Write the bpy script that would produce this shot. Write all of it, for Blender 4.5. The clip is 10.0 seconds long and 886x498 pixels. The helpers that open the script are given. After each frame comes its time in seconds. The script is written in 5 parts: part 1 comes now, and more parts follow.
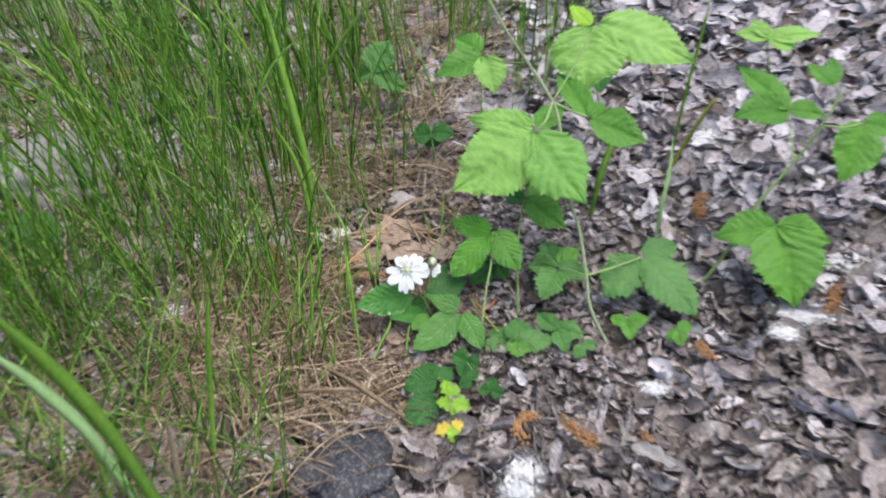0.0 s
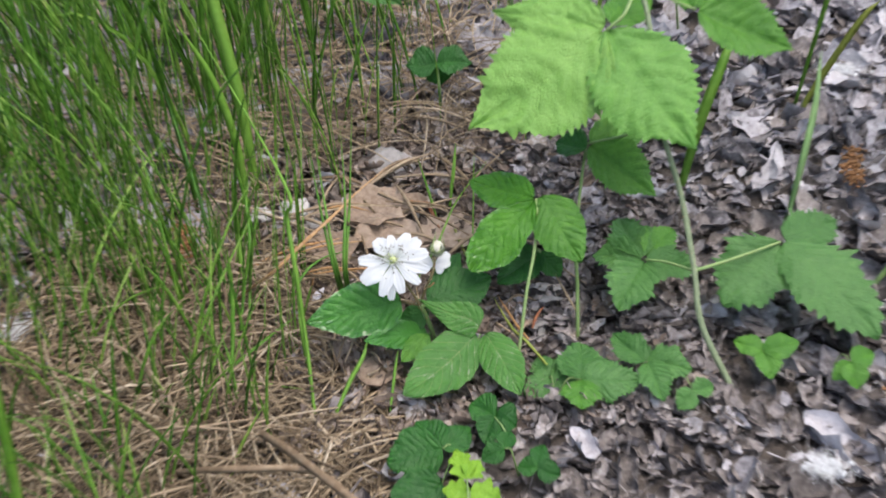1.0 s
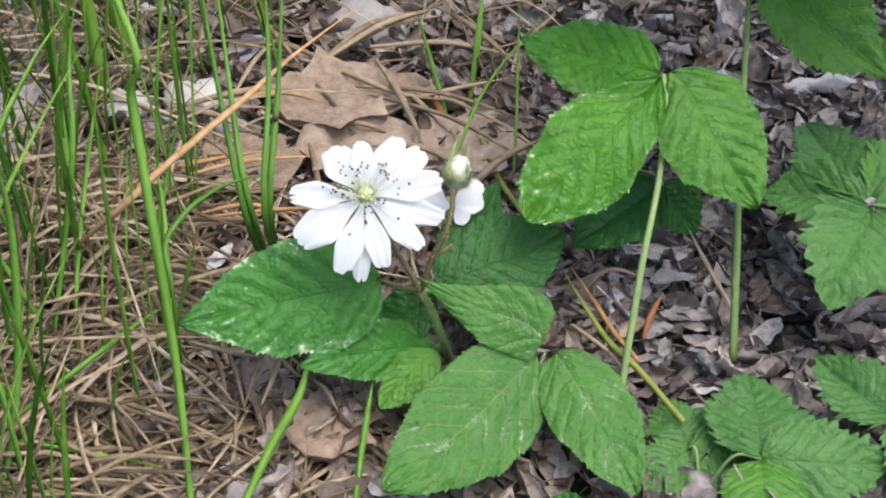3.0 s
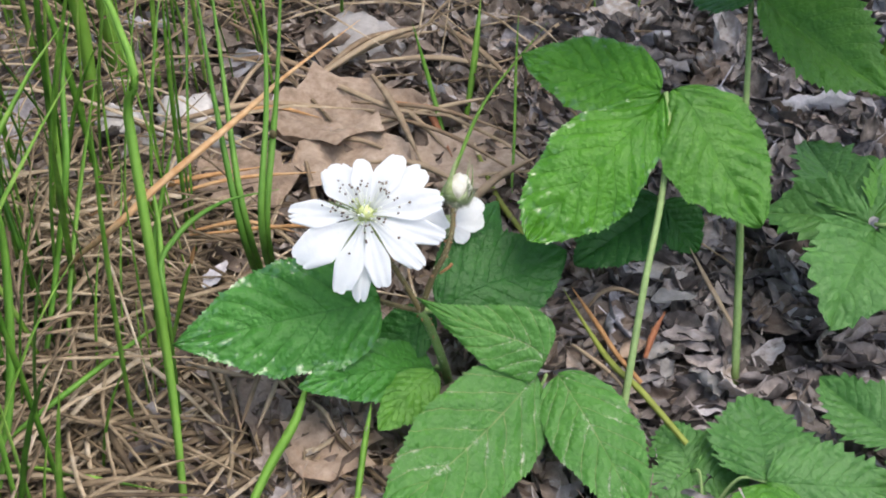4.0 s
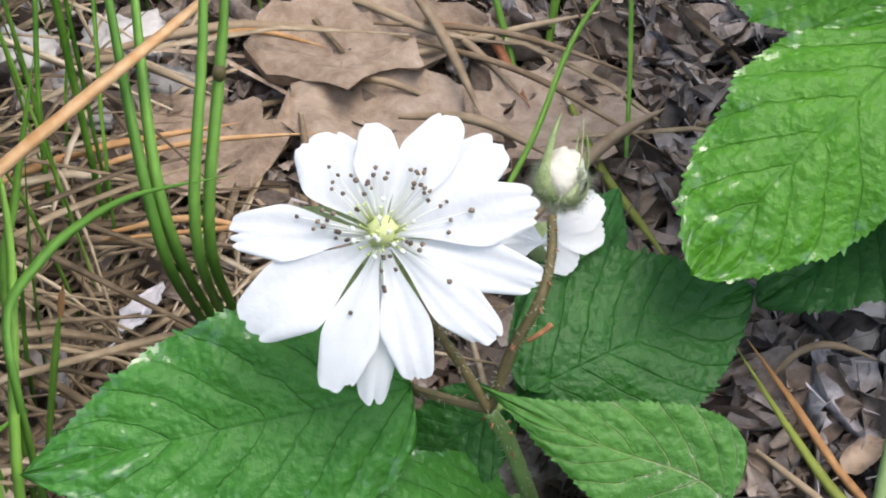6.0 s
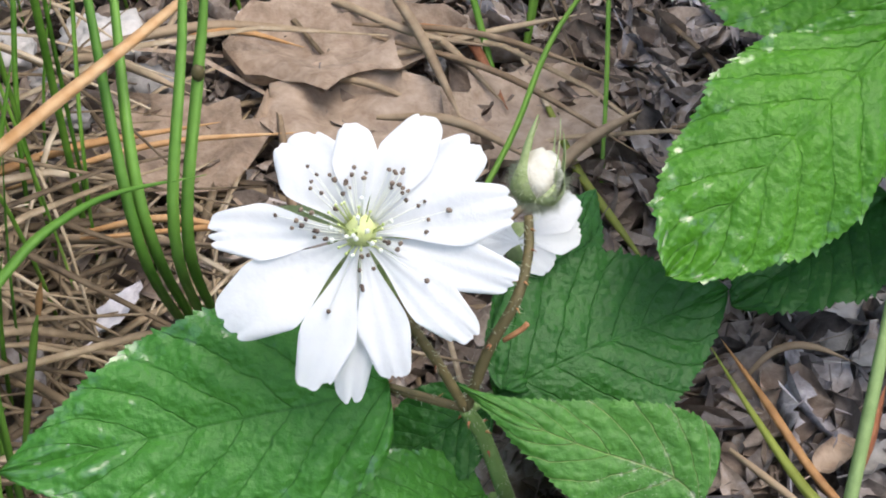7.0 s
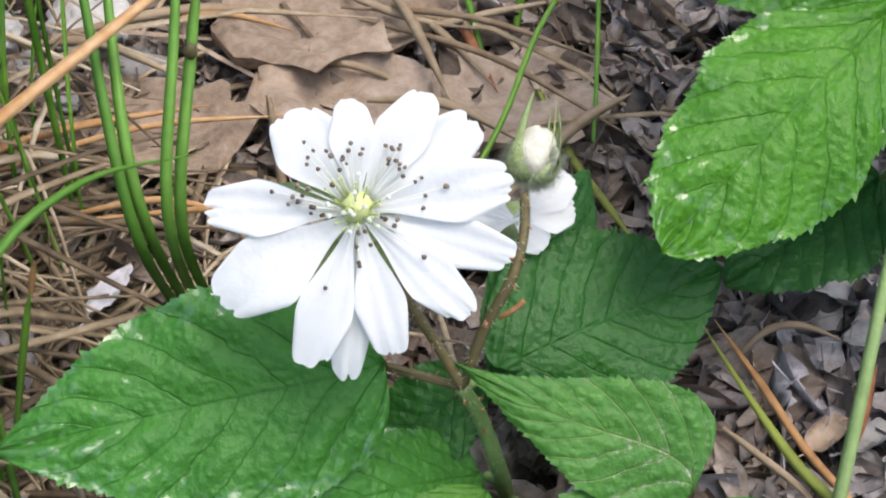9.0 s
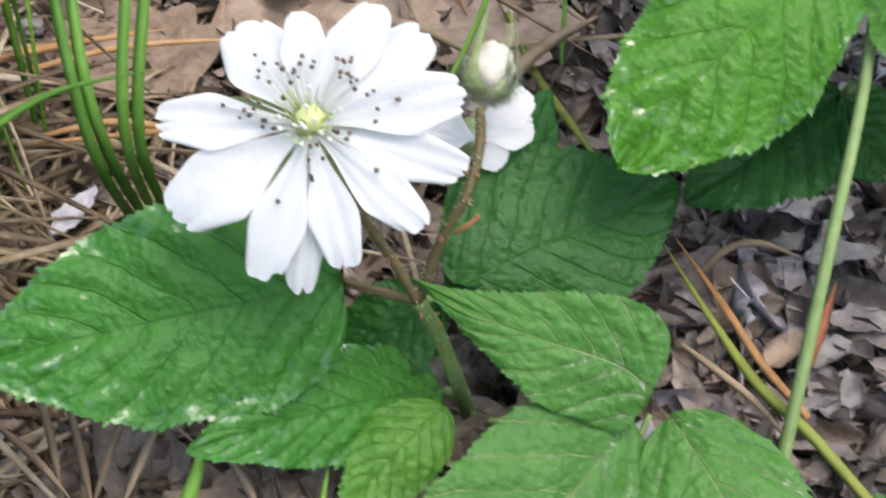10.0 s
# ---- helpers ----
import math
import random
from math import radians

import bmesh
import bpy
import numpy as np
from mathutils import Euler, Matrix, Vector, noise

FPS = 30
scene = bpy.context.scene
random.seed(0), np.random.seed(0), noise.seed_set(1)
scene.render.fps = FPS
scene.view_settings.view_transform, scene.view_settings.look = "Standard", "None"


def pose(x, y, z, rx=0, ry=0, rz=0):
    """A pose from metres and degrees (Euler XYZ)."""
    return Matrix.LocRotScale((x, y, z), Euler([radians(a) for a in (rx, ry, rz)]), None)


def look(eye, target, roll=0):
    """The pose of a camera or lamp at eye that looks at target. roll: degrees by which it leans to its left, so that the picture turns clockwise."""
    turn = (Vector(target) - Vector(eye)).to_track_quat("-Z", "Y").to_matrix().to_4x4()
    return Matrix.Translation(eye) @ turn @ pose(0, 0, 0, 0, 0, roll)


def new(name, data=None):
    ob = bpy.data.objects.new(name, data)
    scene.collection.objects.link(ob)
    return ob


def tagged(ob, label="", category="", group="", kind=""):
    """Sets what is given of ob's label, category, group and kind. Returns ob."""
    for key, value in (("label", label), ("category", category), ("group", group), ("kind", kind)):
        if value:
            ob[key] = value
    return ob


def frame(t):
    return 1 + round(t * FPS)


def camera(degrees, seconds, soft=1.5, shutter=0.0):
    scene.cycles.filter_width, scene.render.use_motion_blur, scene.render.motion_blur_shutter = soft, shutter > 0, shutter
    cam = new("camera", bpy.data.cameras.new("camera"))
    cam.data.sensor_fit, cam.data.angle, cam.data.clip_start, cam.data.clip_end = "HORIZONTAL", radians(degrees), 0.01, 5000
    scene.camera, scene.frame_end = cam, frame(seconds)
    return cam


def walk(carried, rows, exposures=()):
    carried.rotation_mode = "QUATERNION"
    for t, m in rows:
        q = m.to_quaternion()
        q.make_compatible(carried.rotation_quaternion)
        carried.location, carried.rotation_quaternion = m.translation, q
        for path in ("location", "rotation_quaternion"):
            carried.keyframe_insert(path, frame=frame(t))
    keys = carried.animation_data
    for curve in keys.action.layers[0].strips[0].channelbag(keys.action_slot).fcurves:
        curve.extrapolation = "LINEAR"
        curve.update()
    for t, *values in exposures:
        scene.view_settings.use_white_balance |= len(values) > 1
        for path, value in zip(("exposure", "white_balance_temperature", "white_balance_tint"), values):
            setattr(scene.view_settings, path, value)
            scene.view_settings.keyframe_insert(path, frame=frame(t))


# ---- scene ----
# A flowering dewberry on a woodland edge: bramble shoots, grass, straw thatch and poplar leaf litter.
cam = camera(40, 10.0, soft=1.9, shutter=0.5)
walk(cam, [
    (0.0, look((0.0386, -0.8336, 0.7152), (0.0368, -0.5954, 0.5328), -1.58)),
    (0.5, look((0.0656, -0.6649, 0.5515), (0.0523, -0.4220, 0.3760), -2.88)),
    (1.0, look((0.0341, -0.5045, 0.4322), (0.0303, -0.2629, 0.2545), -1.80)),
    (1.5, look((0.0323, -0.3895, 0.3494), (0.0282, -0.1496, 0.1693), -1.65)),
    (2.0, look((0.0207, -0.2920, 0.2728), (0.0238, -0.0559, 0.0878), 0.06)),
    (2.5, look((0.0174, -0.2378, 0.2335), (0.0190, -0.0078, 0.0409), 0.35)),
    (4.0, look((0.0133, -0.2293, 0.2306), (0.0187, 0.0033, 0.0413), 1.04)),
    (4.5, look((0.0107, -0.1811, 0.1975), (0.0175, 0.0496, 0.0057), 1.63)),
    (5.0, look((0.0090, -0.1104, 0.1489), (0.0018, 0.1093, -0.0552), -1.16)),
    (5.5, look((0.0097, -0.1092, 0.1499), (0.0027, 0.1129, -0.0516), -0.96)),
    (7.0, look((0.0097, -0.1103, 0.1513), (0.0102, 0.1126, -0.0494), 0.71)),
    (7.5, look((0.0104, -0.1110, 0.1517), (0.0122, 0.1130, -0.0479), 0.83)),
    (8.0, look((0.0082, -0.1108, 0.1508), (0.0043, 0.1154, -0.0461), 0.08)),
    (8.5, look((0.0077, -0.1108, 0.1505), (0.0089, 0.1143, -0.0478), 0.94)),
    (9.0, look((0.0079, -0.1113, 0.1496), (0.0129, 0.1104, -0.0525), 1.39)),
    (9.5, look((0.0071, -0.1116, 0.1485), (0.0124, 0.1057, -0.0583), 1.40)),
    (10.0, look((0.0124, -0.1137, 0.1478), (0.0199, 0.0974, -0.0652), 1.71)),
], [(0.0, 1.12), (0.5, 0.98), (1.5, 1.00), (2.5, 1.14), (4.0, 1.08), (5.5, 1.10), (10.0, 1.07)])

# ---- light: an overcast sky ----
world = bpy.data.worlds.new("sky")
scene.world = world
world.use_nodes = True
wt = world.node_tree
sky = wt.nodes.new("ShaderNodeTexSky")
sky.sky_type = 'NISHITA'
sky.sun_disc = False
sky.sun_elevation, sky.sun_rotation = radians(74), radians(114)
sky.air_density, sky.dust_density, sky.ozone_density = 1.0, 4.0, 1.0
wt.links.new(sky.outputs[0], wt.nodes["Background"].inputs[0])
wt.nodes["Background"].inputs[1].default_value = 0.15
sun = new("sun", bpy.data.lights.new("sun", 'SUN'))
sun.data.energy, sun.data.angle, sun.data.color = 0.85, radians(50), (1.0, 0.985, 0.955)
sun.matrix_world = look((0.36, -0.16, 1.4), (0, 0, 0))


# ---- materials ----
def nodes_of(name):
    m = bpy.data.materials.new(name)
    m.use_nodes = True
    nt = m.node_tree
    return m, nt, nt.nodes["Principled BSDF"]


def node(nt, kind, **values):
    n = nt.nodes.new(kind)
    for k, v in values.items():
        if k == "op":
            n.operation = v
        elif k == "blend":
            n.blend_type = v
        else:
            n.inputs[k.replace("_", " ")].default_value = v
    return n


def math_node(nt, op, a, b=None):
    n = nt.nodes.new("ShaderNodeMath")
    n.operation = op
    for i, v in enumerate((a, b)):
        if v is None:
            continue
        if isinstance(v, (int, float)):
            n.inputs[i].default_value = v
        else:
            nt.links.new(v, n.inputs[i])
    return n.outputs[0]


def ramp(nt, fac, stops):
    n = nt.nodes.new("ShaderNodeValToRGB")
    els = n.color_ramp.elements
    while len(els) < len(stops):
        els.new(0.5)
    for e, (p, c) in zip(els, stops):
        e.position, e.color = p, (*c, 1)
    nt.links.new(fac, n.inputs[0])
    return n.outputs[0]


def mix(nt, fac, a, b, blend="MIX"):
    n = nt.nodes.new("ShaderNodeMix")
    n.data_type, n.blend_type = 'RGBA', blend
    for i, v in ((0, fac), (6, a), (7, b)):
        if isinstance(v, (int, float)):
            n.inputs[i].default_value = v
        elif isinstance(v, tuple):
            n.inputs[i].default_value = (*v, 1)
        else:
            nt.links.new(v, n.inputs[i])
    return n.outputs[2]


def noise_tex(nt, scale, detail=4.0, vec=None, rough=0.55):
    n = nt.nodes.new("ShaderNodeTexNoise")
    n.inputs["Scale"].default_value, n.inputs["Detail"].default_value = scale, detail
    n.inputs["Roughness"].default_value = rough
    if vec is not None:
        nt.links.new(vec, n.inputs["Vector"])
    return n.outputs[0]


def position(nt):
    return nt.nodes.new("ShaderNodeNewGeometry").outputs["Position"]


def bump(nt, bsdf, height, strength=0.4, distance=0.001):
    b = node(nt, "ShaderNodeBump", Strength=strength, Distance=distance)
    nt.links.new(height, b.inputs["Height"])
    nt.links.new(b.outputs[0], bsdf.inputs["Normal"])


def translucent(nt, bsdf, colour, amount):
    t = nt.nodes.new("ShaderNodeBsdfTranslucent")
    if isinstance(colour, tuple):
        t.inputs[0].default_value = (*colour, 1)
    else:
        nt.links.new(colour, t.inputs[0])
    m = nt.nodes.new("ShaderNodeMixShader")
    m.inputs[0].default_value = amount
    nt.links.new(bsdf.outputs[0], m.inputs[1])
    nt.links.new(t.outputs[0], m.inputs[2])
    nt.links.new(m.outputs[0], nt.nodes["Material Output"].inputs["Surface"])


def bramble_leaf_material(name, dark, light, wet=0.2, pale_veins=0.0, margin=0.8):
    """A bramble leaf: pinnate veins along the leaf's own length and width, mottled green, wet towards its margin."""
    m, nt, b = nodes_of(name)
    uv = nt.nodes.new("ShaderNodeUVMap")
    sep = nt.nodes.new("ShaderNodeSeparateXYZ")
    nt.links.new(uv.outputs[0], sep.inputs[0])
    u, v = sep.outputs[0], sep.outputs[1]
    pos = position(nt)
    wobble = math_node(nt, 'MULTIPLY', math_node(nt, 'SUBTRACT', noise_tex(nt, 160, 3, pos), 0.5), 0.07)
    av = math_node(nt, 'ABSOLUTE', math_node(nt, 'MULTIPLY', math_node(nt, 'SUBTRACT', v, 0.5), 2.0))
    along = math_node(nt, 'ADD', math_node(nt, 'SUBTRACT', u, math_node(nt, 'MULTIPLY', av, 0.26)), wobble)
    phase = math_node(nt, 'FRACT', math_node(nt, 'MULTIPLY', along, 8.0))
    near = math_node(nt, 'MINIMUM', phase, math_node(nt, 'SUBTRACT', 1.0, phase))
    side = math_node(nt, 'SUBTRACT', 1.0, math_node(nt, 'MULTIPLY', near, 22.0))
    mid = math_node(nt, 'SUBTRACT', 1.0, math_node(nt, 'MULTIPLY', av, 38.0))
    n = nt.nodes.new("ShaderNodeMath")
    n.operation, n.use_clamp = 'MAXIMUM', True
    nt.links.new(side, n.inputs[0])
    nt.links.new(mid, n.inputs[1])
    vein = n.outputs[0]
    big, middle, fine = noise_tex(nt, 60, 3, pos), noise_tex(nt, 260, 4, pos), noise_tex(nt, 1100, 3, pos)
    net = nt.nodes.new("ShaderNodeTexVoronoi")
    net.feature = 'SMOOTH_F1'
    net.inputs["Scale"].default_value = 850
    nt.links.new(pos, net.inputs["Vector"])
    cells = math_node(nt, 'SUBTRACT', 1.0, net.outputs["Distance"])
    rnd = nt.nodes.new("ShaderNodeObjectInfo").outputs["Random"]
    tone = math_node(nt, 'ADD', math_node(nt, 'MULTIPLY', big, 0.5), math_node(nt, 'ADD', math_node(nt, 'MULTIPLY', middle, 0.4), math_node(nt, 'MULTIPLY', rnd, 0.2)))
    base = ramp(nt, tone, [(0.35, dark), (0.72, light)])
    deep = tuple(c * 0.55 for c in dark)
    base = mix(nt, math_node(nt, 'MULTIPLY', fine, 0.34), base, deep)
    base = mix(nt, math_node(nt, 'MULTIPLY', math_node(nt, 'SUBTRACT', 1.0, cells), 0.28), base, deep)
    broken = ramp(nt, noise_tex(nt, 140, 3, pos), [(0.36, (0.35, 0.35, 0.35)), (0.58, (1, 1, 1))])
    base = mix(nt, math_node(nt, 'MULTIPLY', math_node(nt, 'MULTIPLY', vein, broken), 0.4 if pale_veins else 0.42 if wet < 0.15 else 0.12), base, (0.42, 0.40, 0.20) if pale_veins else deep)
    if pale_veins:
        # healed scars: pale broken smears along the veins, in a few patches
        wide = math_node(nt, 'MAXIMUM', math_node(nt, 'SUBTRACT', 1.0, math_node(nt, 'MULTIPLY', near, 6.0)), math_node(nt, 'SUBTRACT', 1.0, math_node(nt, 'MULTIPLY', av, 11.0)))
        crust = ramp(nt, noise_tex(nt, 900, 5, pos, 0.7), [(0.50, (0, 0, 0)), (0.60, (1, 1, 1))])
        where = ramp(nt, noise_tex(nt, 95, 2, pos), [(0.46, (0, 0, 0)), (0.62, (1, 1, 1))])
        scar = math_node(nt, 'MULTIPLY', math_node(nt, 'MULTIPLY', math_node(nt, 'MAXIMUM', wide, 0.0), where), crust)
        base = mix(nt, math_node(nt, 'MULTIPLY', scar, pale_veins), base, (0.50, 0.50, 0.40))
        specks = ramp(nt, noise_tex(nt, 2600, 2, pos, 0.6), [(0.63, (0, 0, 0)), (0.70, (1, 1, 1))])
        base = mix(nt, math_node(nt, 'MULTIPLY', math_node(nt, 'MULTIPLY', specks, where), 0.55), base, (0.42, 0.46, 0.34))
    nt.links.new(base, b.inputs["Base Color"])
    rim = math_node(nt, 'MAXIMUM', av, u)
    wetness = math_node(nt, 'ADD', math_node(nt, 'MULTIPLY', rim, margin), noise_tex(nt, 420, 4, pos))
    patch = ramp(nt, wetness, [(1.0, (0.48, 0.48, 0.48)), (1.16, (wet, wet, wet))])
    nt.links.new(patch, b.inputs["Roughness"])
    b.inputs["Specular IOR Level"].default_value = 0.36
    # a film of rain water in broken patches towards the margin
    spots = math_node(nt, 'ADD', math_node(nt, 'MULTIPLY', rim, margin * 0.55), noise_tex(nt, 480, 5, pos, 0.65))
    film = ramp(nt, spots, [(0.89, (0, 0, 0)), (0.95, (1, 1, 1))]) if wet < 0.15 else None
    if film:
        nt.links.new(film, b.inputs["Coat Weight"])
        b.inputs["Coat Roughness"].default_value = 0.04
        b.inputs["Coat IOR"].default_value = 1.7
    lift = math_node(nt, 'ADD', math_node(nt, 'MULTIPLY', middle, 0.34), math_node(nt, 'ADD', math_node(nt, 'MULTIPLY', fine, 0.32), math_node(nt, 'MULTIPLY', cells, 0.36)))
    height = math_node(nt, 'SUBTRACT', lift, math_node(nt, 'MULTIPLY', vein, 0.13))
    bump(nt, b, height, 0.85, 0.0012)
    translucent(nt, b, base, 0.18)
    return m


def plain_material(name, stops, scale=200.0, rough=0.6, fine=1500.0, through_light=0.0, relief=0.3, per="object", spec=0.3):
    """Two scales of colour variation and a fine relief; every piece has its own tone."""
    m, nt, b = nodes_of(name)
    pos = position(nt)
    big = noise_tex(nt, scale, 4, pos)
    small = noise_tex(nt, fine, 3, pos)
    if per == "object":
        rnd = nt.nodes.new("ShaderNodeObjectInfo").outputs["Random"]
    else:
        rnd = nt.nodes.new("ShaderNodeNewGeometry").outputs["Random Per Island"]
    tone = math_node(nt, 'ADD', math_node(nt, 'MULTIPLY', rnd, 0.6), math_node(nt, 'ADD', math_node(nt, 'MULTIPLY', big, 0.4), math_node(nt, 'MULTIPLY', small, 0.16)))
    mid = noise_tex(nt, (scale * fine) ** 0.5, 3, pos)
    tone = math_node(nt, 'SUBTRACT', math_node(nt, 'ADD', tone, math_node(nt, 'MULTIPLY', math_node(nt, 'SUBTRACT', mid, 0.5), 0.9)), 0.1)
    col = ramp(nt, tone, stops)
    nt.links.new(col, b.inputs["Base Color"])
    b.inputs["Roughness"].default_value = rough
    b.inputs["Specular IOR Level"].default_value = spec
    bump(nt, b, math_node(nt, 'ADD', big, math_node(nt, 'MULTIPLY', small, 0.5)), relief, 0.0008)
    if through_light:
        translucent(nt, b, col, through_light)
    return m


leaf_mid = bramble_leaf_material("bramble_leaf_green", (0.054, 0.185, 0.015), (0.118, 0.31, 0.032))
leaf_fresh = bramble_leaf_material("bramble_leaf_fresh", (0.17, 0.37, 0.06), (0.265, 0.48, 0.105))
leaf_bright = bramble_leaf_material("bramble_leaf_bright", (0.095, 0.27, 0.034), (0.175, 0.385, 0.068))
leaf_wet = bramble_leaf_material("bramble_leaf_wet", (0.044, 0.185, 0.007), (0.102, 0.31, 0.016), wet=0.1, margin=0.74)
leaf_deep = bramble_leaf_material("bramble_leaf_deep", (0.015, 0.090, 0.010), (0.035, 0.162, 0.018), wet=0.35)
leaf_glossy = bramble_leaf_material("bramble_leaf_glossy", (0.029, 0.148, 0.014), (0.067, 0.25, 0.030), wet=0.12)
leaf_grey = bramble_leaf_material("bramble_leaf_dull", (0.046, 0.150, 0.025), (0.102, 0.255, 0.056), wet=0.35)
leaf_scarred = bramble_leaf_material("bramble_leaf_scarred", (0.043, 0.160, 0.019), (0.090, 0.258, 0.036), wet=0.3, pale_veins=0.85)
leaf_yellow = bramble_leaf_material("herb_leaf_yellow", (0.50, 0.38, 0.03), (0.72, 0.58, 0.09), wet=0.5)
leaf_lime = bramble_leaf_material("herb_leaf_lime", (0.18, 0.38, 0.02), (0.33, 0.56, 0.045), wet=0.5)
stem_green = plain_material("stem_green", [(0.2, (0.13, 0.21, 0.06)), (0.9, (0.25, 0.35, 0.13))], 120, 0.55)
stem_pale = plain_material("stem_pale", [(0.2, (0.15, 0.19, 0.095)), (0.9, (0.27, 0.32, 0.19))], 120, 0.6)
stem_brown = plain_material("stem_brown", [(0.2, (0.09, 0.075, 0.03)), (0.9, (0.20, 0.15, 0.065))], 300, 0.6)
thorn_red = plain_material("thorn_red", [(0.2, (0.25, 0.09, 0.04)), (0.9, (0.42, 0.22, 0.10))], 300, 0.6)
hair_pale = plain_material("hair_pale", [(0.2, (0.45, 0.48, 0.35)), (0.9, (0.6, 0.6, 0.45))], 300, 0.7, through_light=0.3)
grass_green = plain_material("grass_green", [(0.1, (0.04, 0.12, 0.012)), (0.4, (0.105, 0.27, 0.026)), (0.65, (0.22, 0.43, 0.055)), (0.85, (0.38, 0.58, 0.11)), (1.0, (0.56, 0.56, 0.20))], 40, 0.36, 600, 0.3, 0.2, "island", 0.6)
blade_green = plain_material("blade_green", [(0.15, (0.11, 0.28, 0.03)), (0.9, (0.25, 0.46, 0.07))], 40, 0.42, 800, 0.3, 0.2)
blade_deep = plain_material("blade_deep", [(0.15, (0.08, 0.21, 0.025)), (0.9, (0.18, 0.37, 0.06))], 40, 0.42, 800, 0.25, 0.2)
blade_orange = plain_material("blade_orange", [(0.15, (0.27, 0.13, 0.05)), (0.55, (0.46, 0.25, 0.10)), (0.9, (0.60, 0.40, 0.21))], 140, 0.6, 700, 0.15)
blade_bright = plain_material("blade_bright", [(0.15, (0.26, 0.50, 0.06)), (0.9, (0.42, 0.68, 0.14))], 40, 0.5, 800, 0.5, 0.2)
blade_pale = plain_material("blade_pale", [(0.15, (0.26, 0.46, 0.16)), (0.9, (0.42, 0.62, 0.28))], 40, 0.5, 800, 0.4, 0.2)
blade_yellow = plain_material("blade_yellow", [(0.15, (0.24, 0.27, 0.05)), (0.9, (0.36, 0.43, 0.09))], 60, 0.5, 800, 0.3, 0.2)
straw = plain_material("straw", [(0.1, (0.06, 0.04, 0.022)), (0.40, (0.165, 0.118, 0.068)), (0.65, (0.33, 0.25, 0.155)), (0.95, (0.54, 0.45, 0.33))], 60, 0.65, 700, 0.1, 0.2, "island")
straw_single = plain_material("straw_single", [(0.1, (0.20, 0.135, 0.08)), (0.9, (0.46, 0.36, 0.24))], 60, 0.65, 700, 0.1, 0.2)
LITTER = [(0.05, (0.040, 0.036, 0.038)), (0.30, (0.175, 0.160, 0.166)), (0.60, (0.39, 0.366, 0.378)), (0.95, (0.52, 0.505, 0.52))]
litter_stuff = plain_material("litter_grey", LITTER, 90, 0.65, 900, 0.0, 1.0, "island", 0.3)
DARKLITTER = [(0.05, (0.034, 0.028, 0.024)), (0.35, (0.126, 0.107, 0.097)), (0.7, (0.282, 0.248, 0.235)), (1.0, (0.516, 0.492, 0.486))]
litter_dark = plain_material("litter_dark", DARKLITTER, 90, 0.7, 900, 0.0, 0.6, "island", 0.3)
litter_dark_piece = plain_material("litter_dark_piece", DARKLITTER, 90, 0.7, 900, 0.0, 0.6, "object", 0.3)
litter_piece = plain_material("litter_grey_piece", LITTER, 90, 0.65, 900, 0.0, 1.0, "object", 0.3)
BROWN = [(0.05, (0.105, 0.078, 0.060)), (0.35, (0.175, 0.133, 0.104)), (0.6, (0.262, 0.210, 0.170)), (0.75, (0.34, 0.287, 0.25)), (0.95, (0.48, 0.45, 0.43))]
crumb = plain_material("litter_crumb", BROWN, 160, 0.65, 1500, 0.0, 0.5, "island")
litter_brown_piece = plain_material("litter_brown_piece", BROWN, 160, 0.65, 1500, 0.0, 0.5)
leaf_tan = plain_material("dead_leaf_tan", [(0.1, (0.10, 0.066, 0.043)), (0.45, (0.255, 0.183, 0.128)), (0.9, (0.43, 0.335, 0.255))], 110, 0.7, 900, 0.1, 0.9)
leaf_white = plain_material("dead_leaf_white_back", [(0.1, (0.14, 0.13, 0.12)), (0.9, (0.36, 0.345, 0.33))], 200, 0.7, 900)
fluff_white = plain_material("seed_fluff", [(0.1, (0.55, 0.55, 0.55)), (0.9, (0.85, 0.85, 0.84))], 250, 0.9, 1800, 0.2, 0.9)
catkin_orange = plain_material("catkin_orange", [(0.1, (0.19, 0.09, 0.035)), (0.9, (0.42, 0.23, 0.10))], 400, 0.8, 2000)
stone_grey = plain_material("stone_grey", [(0.1, (0.17, 0.16, 0.15)), (0.9, (0.42, 0.39, 0.37))], 60, 0.8, 900, 0.0, 0.7)
stone_pale = plain_material("stone_pale", [(0.1, (0.30, 0.28, 0.26)), (0.9, (0.60, 0.57, 0.54))], 90, 0.8, 900, 0.0, 0.7)
# near-black: the shade of a ground patch put into the stone's colour
stone_shade = plain_material("stone_shade", [(0.1, (0.012, 0.012, 0.013)), (0.75, (0.03, 0.03, 0.032)), (1.1, (0.16, 0.16, 0.18))], 150, 0.6, 900, 0.0, 0.8)
sepal_green = plain_material("sepal_green", [(0.2, (0.20, 0.27, 0.09)), (0.9, (0.44, 0.50, 0.26))], 500, 0.7)
pistil_green = plain_material("pistil_green", [(0.2, (0.50, 0.60, 0.18)), (0.9, (0.78, 0.82, 0.42))], 500, 0.5, through_light=0.2)
filament_white = plain_material("filament_white", [(0.2, (0.80, 0.82, 0.74)), (0.9, (0.88, 0.9, 0.84))], 500, 0.5, through_light=0.4)
bud_cream = plain_material("bud_cream", [(0.2, (0.56, 0.53, 0.40)), (0.9, (0.72, 0.71, 0.64))], 300, 0.6, 1500, 0.2, 0.4)
anther_brown = plain_material("anther_brown", [(0.2, (0.09, 0.065, 0.05)), (0.9, (0.24, 0.18, 0.13))], 900, 0.7)


